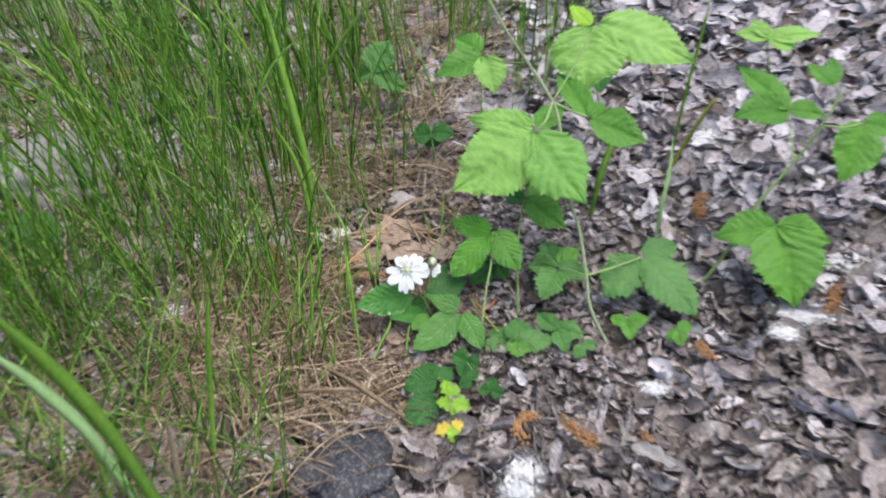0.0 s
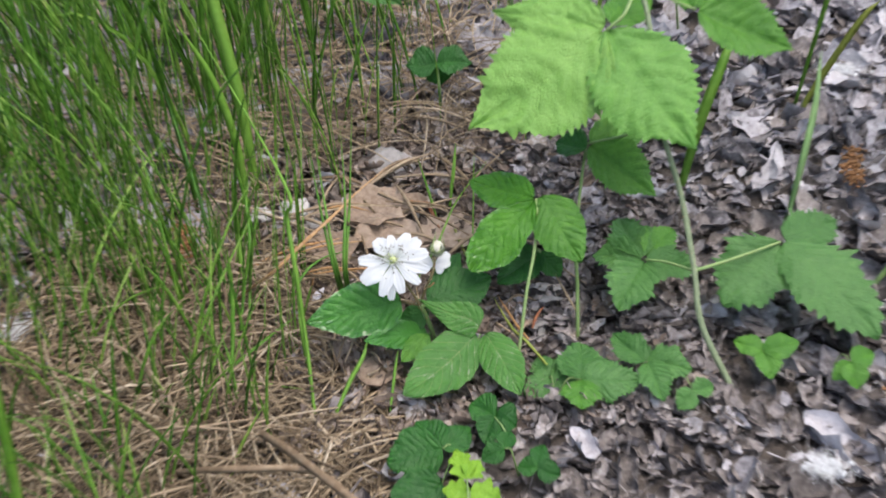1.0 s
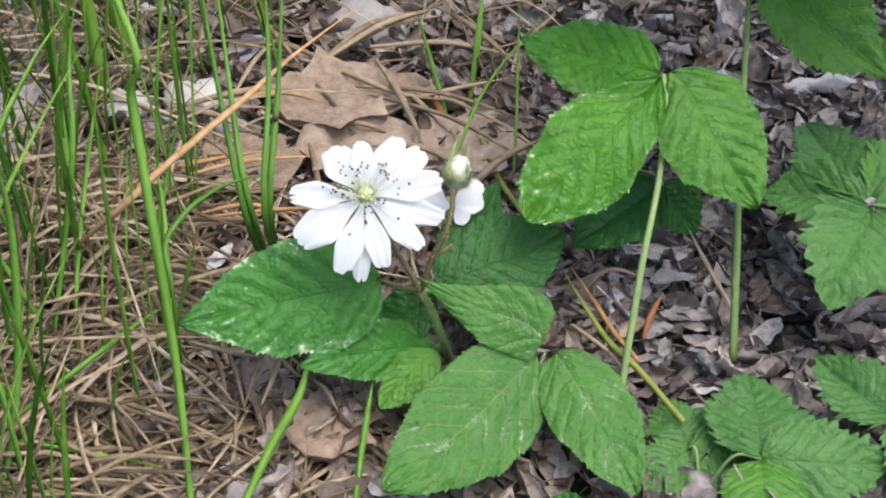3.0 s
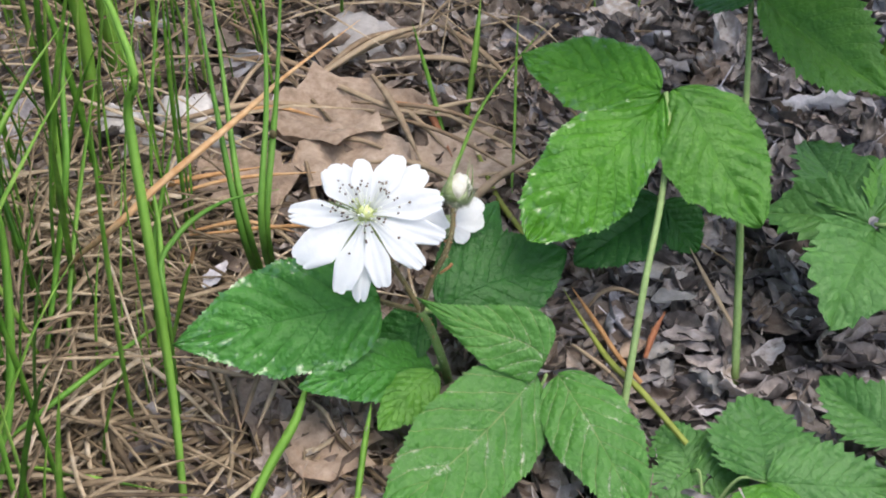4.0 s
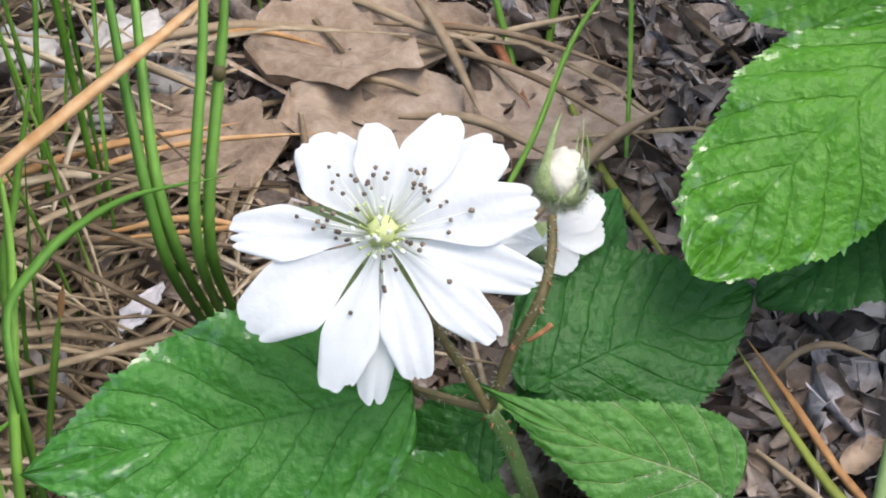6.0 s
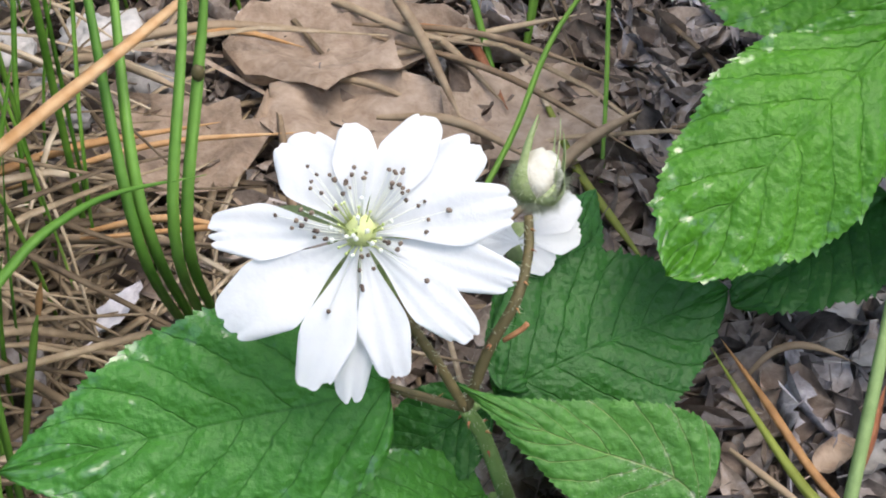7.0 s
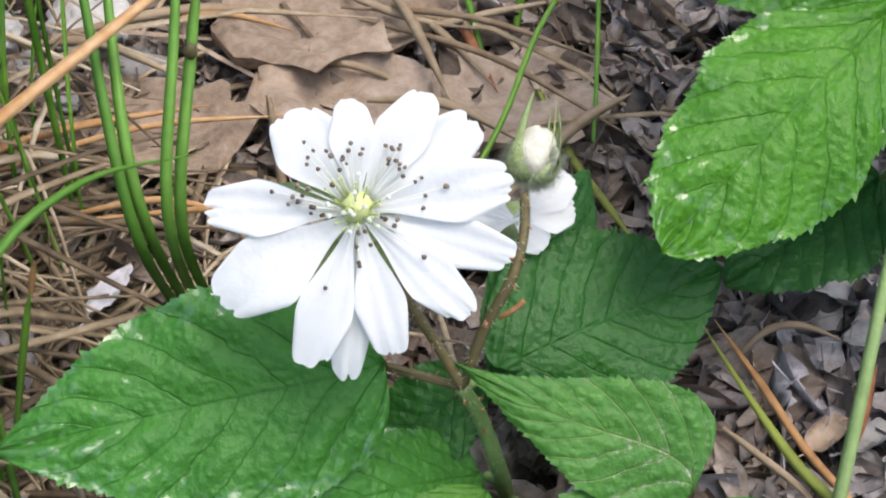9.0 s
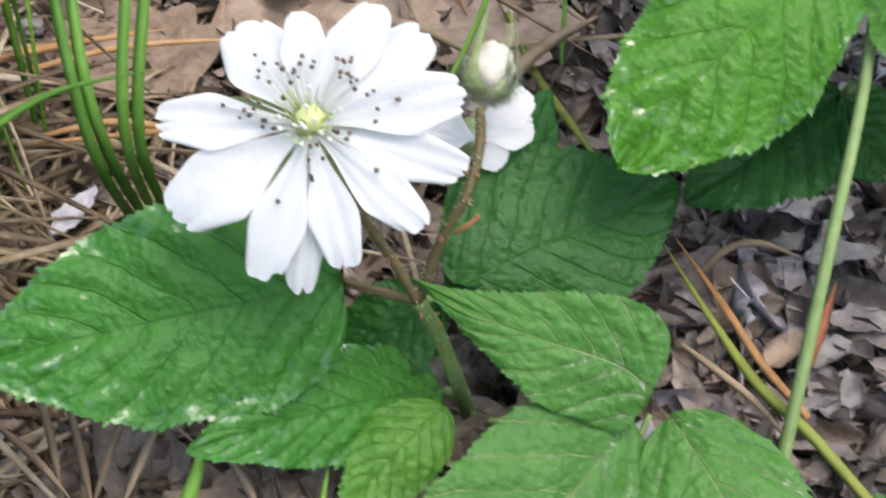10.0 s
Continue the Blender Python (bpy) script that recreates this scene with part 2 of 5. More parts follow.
def petal_material():
    m, nt, b = nodes_of("petal_white")
    pos = position(nt)
    col = ramp(nt, noise_tex(nt, 180, 3, pos), [(0.3, (0.66, 0.68, 0.70)), (0.7, (0.75, 0.76, 0.76))])
    nt.links.new(col, b.inputs["Base Color"])
    b.inputs["Roughness"].default_value = 0.5
    bump(nt, b, noise_tex(nt, 700, 3, pos), 0.25, 0.0005)
    translucent(nt, b, (0.86, 0.87, 0.86), 0.3)
    return m


petal_white = petal_material()


def water_material():
    m, nt, b = nodes_of("water")
    b.inputs["Base Color"].default_value = (0.95, 0.98, 0.97, 1)
    b.inputs["Roughness"].default_value = 0.05
    b.inputs["IOR"].default_value = 1.33
    b.inputs["Transmission Weight"].default_value = 1.0
    b.inputs["Specular IOR Level"].default_value = 1.0
    return m


water = water_material()


def soil_material():
    m, nt, b = nodes_of("soil_dark")
    pos = position(nt)
    a, c = noise_tex(nt, 25, 6, pos), noise_tex(nt, 260, 5, pos)
    tone = math_node(nt, 'ADD', math_node(nt, 'MULTIPLY', a, 0.6), math_node(nt, 'MULTIPLY', c, 0.4))
    nt.links.new(ramp(nt, tone, [(0.3, (0.035, 0.028, 0.023)), (0.55, (0.10, 0.08, 0.066)), (0.8, (0.20, 0.165, 0.145))]), b.inputs["Base Color"])
    b.inputs["Roughness"].default_value = 0.85
    bump(nt, b, c, 0.8, 0.004)
    return m


soil = soil_material()


# ---- mesh helpers ----
def mesh_object(name, verts, faces, material, parent=None, matrix=None, label="", uvs=None):
    me = bpy.data.meshes.new(name)
    me.from_pydata([tuple(v) for v in verts], [], faces)
    me.polygons.foreach_set("use_smooth", [True] * len(me.polygons))
    if uvs is not None:
        lay = me.uv_layers.new(name="UVMap")
        idx = np.zeros(len(me.loops), dtype=np.int32)
        me.loops.foreach_get("vertex_index", idx)
        lay.data.foreach_set("uv", np.asarray(uvs, dtype=np.float32)[idx].ravel())
    me.materials.append(material)
    return mesh_user(name, me, parent, matrix, label)


def mesh_user(name, me, parent=None, matrix=None, label=""):
    ob = new(name, me)
    if parent is not None:
        ob.parent = parent
    if matrix is not None:
        ob.matrix_local = matrix
    if label:
        ob["label"] = label
    return ob


def join(*parts):
    verts, faces = [], []
    for v, f in parts:
        k = len(verts)
        verts += list(v)
        faces += [tuple(i + k for i in q) for q in f]
    return verts, faces


def smooth_path(points, steps=6):
    """A Catmull-Rom line through the points."""
    p = [Vector(q) for q in points]
    if len(p) == 2:
        return [p[0].lerp(p[1], i / steps) for i in range(steps + 1)]
    p = [2 * p[0] - p[1]] + p + [2 * p[-1] - p[-2]]
    out = []
    for i in range(1, len(p) - 2):
        a, b, c, d = p[i - 1:i + 3]
        for k in range(steps):
            t = k / steps
            out.append(0.5 * (2 * b + (c - a) * t + (2 * a - 5 * b + 4 * c - d) * t * t + (3 * b - a - 3 * c + d) * t ** 3))
    out.append(p[-2])
    return out


def tube(path, r0, r1, sides=6):
    verts, faces = [], []
    n = len(path)
    for i, q in enumerate(path):
        d = (path[min(i + 1, n - 1)] - path[max(i - 1, 0)]).normalized()
        s = d.cross(Vector((0.3, 0.9, 0.2))).normalized()
        w = d.cross(s)
        r = r0 + (r1 - r0) * i / (n - 1)
        verts += [q + r * (math.cos(a) * s + math.sin(a) * w) for a in (2 * math.pi * k / sides for k in range(sides))]
    for i in range(n - 1):
        for k in range(sides):
            a, b = i * sides + k, i * sides + (k + 1) % sides
            faces.append((a, b, b + sides, a + sides))
    faces.append(tuple(range(sides))[::-1])
    faces.append(tuple((n - 1) * sides + k for k in range(sides)))
    return verts, faces


def blade(path, width, facing=(0, -0.75, 0.66), keel=0.25, tip=0.04, root=0.7):
    """A grass blade: two strips meeting in a keel, tapering to its tip."""
    verts, faces = [], []
    n = len(path)
    for i, q in enumerate(path):
        d = (path[min(i + 1, n - 1)] - path[max(i - 1, 0)]).normalized()
        s = d.cross(Vector(facing)).normalized()
        up = s.cross(d)
        t = i / (n - 1)
        w = 0.5 * width * max(tip, (root + (1 - root) * min(1, t * 3)) * (1 - max(0, t - 0.55) ** 1.6 * 3.4))
        verts += [q - s * w, q - up * (w * keel), q + s * w, q - up * (w * keel + 0.00012)]
    for i in range(n - 1):
        for k in range(4):
            a, b = i * 4 + k, i * 4 + (k + 1) % 4
            faces.append((a, b, b + 4, a + 4))
    return verts, faces


def place_empty(name, at, label, category, group=""):
    e = new(name)
    e.location = at
    e.empty_display_size = 0.01
    return tagged(e, label, category, group)


def local(points, origin):
    return [Vector(p) - Vector(origin) for p in points]


# ---- leaves ----
def leaflet_arrays(L, W, seed, fold=0.25, droop=0.12, teeth=24, lobes=0.0, widest=0.42, rows=84, half=8, relief=1.0, bite=0.042, point=0.0, full=0.72, blunt=0.72, lean=0.0):
    """A doubly toothed, quilted leaflet along +x, its upper side towards +z."""
    rnd = random.Random(seed)
    ph = rnd.uniform(0, 6)
    verts, uvs, faces = [], [], []
    skew = rnd.uniform(-0.06, 0.06)
    bites = {(k, side): rnd.uniform(0.35, 1.3) for k in range(-1, teeth + 2) for side in (-1, 1)}
    k = math.log(0.5) / math.log(widest)
    for i in range(rows + 1):
        s = i / rows
        h = max(0.0, math.sin(math.pi * min(1, s) ** k)) ** (full if s < widest else blunt) * (1 - 0.25 * s)
        h *= 1 - point * max(0.0, (s - 0.6) / 0.4) ** 1.3
        h0 = h * 1.06 * (1 + lobes * math.sin(s * 17 + ph)) + 0.012 * (1 - s)
        for j in range(-half, half + 1):
            v = j / half
            side = 1 if v > 0 else -1
            h = h0 * (1 + (0.10 * noise.noise(Vector((s * 4.0, side * 3.0, ph))) + 0.05 * noise.noise(Vector((s * 11, side * 3.0, ph)))) * min(1, abs(v) * 2))
            y = v * h * W / 2
            x = s * L + (abs(v) ** 1.5) * 0.10 * W * (s if s < 0.5 else 1 - s)
            if abs(j) >= half - max(1, half // 8) and teeth and 0.06 < s < 0.985:
                q = s * teeth * (1.0 if side > 0 else 1.08)
                saw = (q % 1.0) * bites[(min(teeth, int(q)), side)] * (1.25 if int(q) % 3 == 0 else 0.8)
                amount = (1.0 if abs(j) == half else 0.3) * min(1, h * 2.2)
                y += side * amount * W * bite * (saw - 0.35)
                x += amount * L * 0.012 * saw
            y += (skew if lean == 0 else 0) * W * math.sin(math.pi * s) + lean * W * max(0.0, math.sin(math.pi * s)) ** 0.5 * 2.2 * (1 - s) ** 3
            phase = ((s - 0.26 * abs(v)) * 8) % 1.0
            quilt = math.sin(math.pi * phase) ** 0.6 * (0.6 + 0.9 * noise.noise(Vector((s * 6, v * 3, ph)))) + 0.22 * noise.noise(Vector((s * 24, v * 11, ph)))
            z = fold * abs(v) * h * W / 2 - droop * L * s * s
            z += relief * (0.044 * W * quilt * (0.3 + 0.7 * abs(v)) * min(1, h * 2) * (1 - 0.5 * abs(v) ** 6) + 0.022 * W * (min(1, abs(v) * 5) - 1))
            z += 0.024 * W * math.sin(5.5 * s + ph + 2 * v) + 0.016 * W * math.sin(13 * s + 3 * ph) * abs(v) + 0.012 * W * math.sin(29 * s + ph) * abs(v) ** 3
            verts.append((x, y, z))
            uvs.append((s, 0.5 + 0.5 * v))
    m = 2 * half + 1
    for i in range(rows):
        for j in range(m - 1):
            a = i * m + j
            faces.append((a, a + m, a + m + 1, a + 1))
    return verts, faces, uvs


def leaf_frame(base, tip, facing):
    x = (Vector(tip) - Vector(base)).normalized()
    z = Vector(facing)
    y = z.cross(x).normalized()
    z = x.cross(y)
    m = Matrix((x, y, z)).transposed().to_4x4()
    m.translation = base
    return m


LEAF_COUNT = [0]


def leaflet(parent, origin, base, tip, width, material, facing=(0, -0.5, 0.86), label="", **shape):
    if width > 0.0095 and (Vector(base) - Vector((0.02, 0, 0.03))).length < 0.12:
        shape = {"rows": 132, "half": 18, **shape}
    else:
        shape = {"relief": 0.9, **shape}
    base, tip = Vector(base), Vector(tip)
    LEAF_COUNT[0] += 1
    L = (tip - base).length
    v, f, uv = leaflet_arrays(L, width, LEAF_COUNT[0] * 7 + 1, **shape)
    d = shape.get("droop", 0.12)
    m = leaf_frame(base, tip + Vector(facing).normalized() * d * L, facing)
    m = Matrix.Translation(-Vector(origin)) @ m
    return mesh_object("leaflet", v, f, material, parent, m, label, uv)


def compound_leaf(plant, origin, stalk, leaflets, material, facing=(0, -0.5, 0.86), r=0.0009, hue=None, **shape):
    """A leaf of the bramble: its stalk, which carries the leaflets, each (base, tip, width)."""
    path = local(smooth_path(stalk), origin)
    v, f = tube(path, r * 1.15, r * 0.8)
    st = mesh_object("leaf_stalk", v, f, hue or stem_green, plant)
    for base, tip, width, *own in leaflets:
        leaflet(st, origin, base, tip, width, own[0] if own else material, own[1] if len(own) > 1 else facing, **{**shape, **(own[2] if len(own) > 2 else {})})
    return st


def water_film(stalk, leaf, count, seed, size=0.0007):
    """Flat ragged smears of rain water caught on the teeth and between the outer veins of a leaflet."""
    rnd = random.Random(seed)
    me = leaf.data
    co = [v.co.copy() for v in me.vertices]
    rim = [i for i, uv in vertex_uv(me).items() if uv[0] > 0.5 and max(abs(uv[1] - 0.5) * 2, uv[0]) + 0.25 * (uv[0] - 0.6) > 0.84]
    parts = []
    for k in range(count):
        # a cluster of thin ragged flakes, drawn out across the margin
        c = co[rnd.choice(rim)]
        spread = size * rnd.choice((0.15, 0.3, 0.6, 0.9))
        turn = rnd.uniform(0.5, 1.5)
        for piece in range(rnd.randint(3, 18)):
            w, g = blob(rnd.randrange(999), size * rnd.uniform(0.06, 0.20), 0.14, 1.4, 1 if piece % 3 else 2)
            a, st = turn + rnd.gauss(0, 0.5), rnd.uniform(1.6, 4.2)
            ca, sa = math.cos(a), math.sin(a)
            o = Vector((rnd.gauss(0, 1) * spread, rnd.gauss(0, 1) * spread, 0.0))
            near = min(rim, key=lambda i: (co[i] - c - o).length_squared)
            at = Vector((c.x + o.x, c.y + o.y, co[near].z + 0.00004))
            if (co[near] - at).length < 0.0006:
                parts.append(([at + Vector((q.x * st * ca - q.y * sa, q.x * st * sa + q.y * ca, q.z)) for q in w], g))
    v, f = join(*parts)
    tagged(mesh_object("water_drops", v, f, water, stalk, leaf.matrix_local), kind="stuff")


def vertex_uv(me):
    lay = me.uv_layers[0].data
    return {loop.vertex_index: tuple(lay[i].uv) for i, loop in enumerate(me.loops)}


def hairy_stem(plant, origin, points, r0, r1, material, name="stem", hairs=200, prickles=14, seed=1):
    rnd = random.Random(seed)
    path = local(smooth_path(points, 8), origin)
    v, f = tube(path, r0, r1, 8)
    st = mesh_object(name, v, f, material, plant)
    hv, hf = [], []
    for i in range(hairs):
        k = rnd.randrange(len(path) - 1)
        q = path[k].lerp(path[k + 1], rnd.random())
        d = (path[k + 1] - path[k]).normalized()
        o = Vector((rnd.gauss(0, 1), rnd.gauss(0, 1), rnd.gauss(0, 1)))
        o = (o - o.dot(d) * d).normalized()
        a = d.cross(o) * 0.00006
        q = q + o * r1 * 0.8
        e = q + o * rnd.uniform(0.0005, 0.0014) + d * rnd.uniform(-0.0004, 0.0004)
        n = len(hv)
        hv += [q - a, q + a, e, q + d * 0.0001]
        hf += [(n, n + 1, n + 2), (n + 1, n + 3, n + 2), (n + 3, n, n + 2)]
    if hairs:
        tagged(mesh_object("hairs", hv, hf, hair_pale, st), kind="stuff")
    for i in range(prickles):
        k = rnd.randrange(1, len(path) - 1)
        d = (path[k + 1] - path[k]).normalized()
        o = Vector((rnd.gauss(0, 1), rnd.gauss(0, 1), rnd.gauss(0, 1)))
        o = (o - o.dot(d) * d).normalized()
        q = path[k] + o * r1 * 0.7
        pv, pf = tube([q, q + o * 0.0005 - d * 0.0001, q + o * 0.0010 - d * 0.0005], r1 * 0.32, 0.00004, 5)
        mesh_object("prickle", pv, pf, thorn_red, st)
    return st


# ---- ground ----
def ground_height(x, y):
    return -0.012 + 0.010 * noise.noise(Vector((x * 5, y * 5, 0.3))) + 0.004 * noise.noise(Vector((x * 22, y * 22, 1.7)))


def build_ground():
    near = np.arange(-0.7, 0.9, 0.014)
    grow = 0.9 + np.cumsum(0.02 * 1.35 ** np.arange(24))
    xs = np.concatenate([-(grow - 0.2)[::-1], near, grow])
    ys = xs + 0.1
    verts = [(x, y, ground_height(x, y) if abs(x) < 3 and abs(y) < 3 else -0.012) for y in ys for x in xs]
    n = len(xs)
    faces = [(j * n + i, j * n + i + 1, (j + 1) * n + i + 1, (j + 1) * n + i) for j in range(n - 1) for i in range(n - 1)]
    tagged(mesh_object("ground", verts, faces, soil), "dark damp woodland soil under leaf litter", "ground", kind="structure")


build_ground()


# ---- dead leaves ----
def dead_leaf_arrays(seed, rows=8, half=3, flat=False):
    rnd = random.Random(seed)
    L, W = 1.0, rnd.uniform(0.36, 0.92)
    curl, roll, wave = rnd.uniform(-0.8, 1.2), rnd.choice((-1.1, -0.6, 0.5, 1.0, 1.5, 2.0, 2.6)) * rnd.uniform(0.8, 1.1), rnd.uniform(0.01, 0.05)
    if flat:
        W, curl, roll = 0.85, 0.3, 0.4
    ph, ph2 = rnd.uniform(0, 6), rnd.uniform(0, 6)
    verts = []
    for i in range(rows + 1):
        s = i / rows
        h = (math.sin(math.pi * s ** 0.8) ** 0.7 * (1 - 0.2 * s) + 0.02) * (1 + 0.16 * math.sin(s * 21 + ph))
        for j in range(-half, half + 1):
            v = j / half
            y = v * h * W / 2 * (1 + (rnd.uniform(-0.14, 0.1) if abs(j) == half else 0))
            ang = y * roll * 2.2
            a2 = (s - 0.5) * curl
            z = 0.75 * (1 - math.cos(ang)) / (roll * 2.2) + 0.35 * (1 - math.cos(a2)) + wave * math.sin(9 * s + ph2 + 4 * v) + 0.035 * abs(v) + 0.05 * noise.noise(Vector((s * 5, v * 3, ph))) + 0.03 * noise.noise(Vector((s * 11, v * 7, ph2)))
            verts.append(((s - 0.5) * math.cos(a2 * 0.6), math.sin(ang) / max(0.3, abs(roll) * 2.2) if abs(roll) > 0.2 else y, z))
    m = 2 * half + 1
    faces = [(i * m + j, (i + 1) * m + j, (i + 1) * m + j + 1, i * m + j + 1) for i in range(rows) for j in range(2 * half)]
    k = len(verts)
    verts += [(-0.5, -0.012, 0.0), (-0.5, 0.012, 0.0), (-0.85, 0.05, 0.06), (-0.85, 0.03, 0.05)]
    faces.append((k, k + 1, k + 2, k + 3))
    return verts, faces


DEAD = [dead_leaf_arrays(100 + i) for i in range(22)]
SMALL = [dead_leaf_arrays(100 + i, 5, 2) for i in range(22)]
FINE = [dead_leaf_arrays(100 + i, 14, 5) for i in range(22)]
FLAT = [dead_leaf_arrays(100 + i, 14, 5, True) for i in range(22)]


def grassy(x, y):
    """1 where grass and straw cover the ground, 0 on open litter."""
    edge = 0.0 + 0.16 * max(0.0, y - 0.12) - (0.12 + 0.35 * max(0, -y - 0.02) if y < 0.0 else 0.0) * 0.6
    e2 = edge + 0.05 * noise.noise(Vector((x * 6, y * 6, 4.0)))
    return 1.0 if x < e2 - 0.03 else (0.5 if x < e2 + 0.04 else 0.0)


def litter_matrix(rnd, x, y, size, lift):
    return Matrix.LocRotScale((x, y, ground_height(x, y) + lift), Euler((rnd.gauss(0, 0.42), rnd.gauss(0, 0.42), rnd.uniform(0, 6.28))), (size, size, size))


def is_dark(rnd, y, x=1.0):
    # share of darker leaves: set around the shoot, elsewhere growing towards the front
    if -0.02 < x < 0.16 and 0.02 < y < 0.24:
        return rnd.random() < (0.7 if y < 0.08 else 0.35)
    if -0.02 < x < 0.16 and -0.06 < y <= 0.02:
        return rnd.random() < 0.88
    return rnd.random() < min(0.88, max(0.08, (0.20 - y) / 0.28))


def build_litter():
    rnd = random.Random(5)
    heaps = {True: [[], [], 0], False: [[], [], 0], "brown": [[], [], 0]}
    arrays = [(np.array(v), f) for v, f in DEAD]
    finer = [(np.array(v), f) for v, f in FINE]
    small = [(np.array(v), f) for v, f in SMALL]
    count = 0
    while count < 17500:
        y = -0.42 + 1.5 * rnd.random() ** 1.1
        x = rnd.uniform(-0.45 - 0.3 * max(0, y), 0.55 + 0.45 * max(0, y))
        if count >= 13500:
            # thinner litter all round
            x, y = rnd.gauss(0.1, 0.8), rnd.gauss(0.2, 0.8)
            if -0.45 - 0.3 * max(0, y) < x < 0.55 + 0.45 * max(0, y) and -0.42 < y < 1.08:
                continue
        g = grassy(x, y)
        if g == 1 and rnd.random() < (0.55 if y < 0.3 else 0.2):
            continue
        if 0.04 < x < 0.36 and -0.26 < y < 0.02 and g < 1 and rnd.random() < 0.35:
            continue
        close = -0.12 < x < 0.22 and -0.12 < y < 0.26
        v, f = rnd.choice(finer if close else small if y > 0.4 or count >= 13500 else arrays)
        m = np.array(litter_matrix(rnd, x, y, rnd.choice((0.011, 0.014, 0.018, 0.023, 0.028) if close else (0.010, 0.013, 0.018, 0.024, 0.032, 0.042, 0.050) if y > -0.3 else (0.011, 0.018, 0.030)) * rnd.uniform(0.8, 1.15), rnd.uniform(0.0, 0.008)))
        sort = is_dark(rnd, y, x)
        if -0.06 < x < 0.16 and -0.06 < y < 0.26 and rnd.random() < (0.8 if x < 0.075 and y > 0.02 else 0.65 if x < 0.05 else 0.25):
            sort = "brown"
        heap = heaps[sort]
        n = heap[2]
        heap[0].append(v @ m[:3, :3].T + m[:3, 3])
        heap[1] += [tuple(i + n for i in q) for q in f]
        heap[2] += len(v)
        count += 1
    for dark, name, material, label in ((False, "leaf_litter", litter_stuff, "grey-brown curled dead poplar leaves covering the ground"), (True, "rotted_leaf_litter", litter_dark, "dark rotted dead leaves covering the ground"), ("brown", "brown_leaf_litter", crumb, "brown broken dead leaves covering the ground")):
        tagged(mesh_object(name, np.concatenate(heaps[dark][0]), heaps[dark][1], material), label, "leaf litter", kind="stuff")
    meshes = {True: [], False: [], "brown": []}
    for dark, material in ((False, litter_piece), (True, litter_dark_piece), ("brown", litter_brown_piece)):
        for v, f in FINE:
            me = bpy.data.meshes.new("dead_leaf")
            me.from_pydata(v, [], f)
            me.polygons.foreach_set("use_smooth", [True] * len(f))
            me.materials.append(material)
            meshes[dark].append(me)
    for i in range(230):
        while True:
            x, y = rnd.uniform(0.03, 0.38), rnd.uniform(-0.26, 0.16)
            if grassy(x, y) < 1 and not (x < 0.11 and 0.02 < y):
                break
        dark = "brown" if x < 0.15 and y > -0.06 and rnd.random() < 0.3 else is_dark(rnd, y, x)
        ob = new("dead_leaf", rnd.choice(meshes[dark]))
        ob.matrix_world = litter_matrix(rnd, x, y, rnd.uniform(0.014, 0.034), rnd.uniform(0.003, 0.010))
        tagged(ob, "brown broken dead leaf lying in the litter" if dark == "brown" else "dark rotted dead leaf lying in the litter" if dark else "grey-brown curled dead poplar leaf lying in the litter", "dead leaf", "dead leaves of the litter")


build_litter()


def build_crumbs(name, material, label, seed, count, x0, x1, y0, y1):
    """Small broken bits of leaf, bark and bud scale between the larger pieces."""
    rnd = random.Random(seed)
    V, F, n = [], [], 0
    arrays = [(np.array(v), f) for v, f in SMALL]
    for i in range(count):
        y, x = rnd.uniform(y0, y1), rnd.uniform(x0, x1)
        v, f = rnd.choice(arrays)
        m = np.array(litter_matrix(rnd, x, y, rnd.choice((0.004, 0.006, 0.009, 0.012, 0.016)), rnd.uniform(0.004, 0.009)))
        V.append(v @ (m[:3, :3] * np.array([1, rnd.uniform(0.4, 1.1), 1.3])).T + m[:3, 3])
        F += [tuple(k + n for k in q) for q in f]
        n += len(v)
    tagged(mesh_object(name, np.concatenate(V), F, material), label, "leaf litter", kind="stuff")


build_crumbs("brown_crumbs", crumb, "brown broken bits of dead leaf and bark", 77, 4200, -0.12, 0.07, -0.07, 0.22)
build_crumbs("dark_crumbs", litter_dark, "dark rotted bits of dead leaf and bark", 79, 1800, 0.05, 0.17, -0.07, 0.22)
build_crumbs("pale_crumbs", litter_stuff, "pale grey broken bits of dead leaf among thin grass", 80, 2600, -0.30, 0.12, 0.28, 0.90)
build_crumbs("grey_crumbs", litter_dark, "grey broken bits of dead leaf", 78, 3200, 0.06, 0.42, -0.26, 0.34)


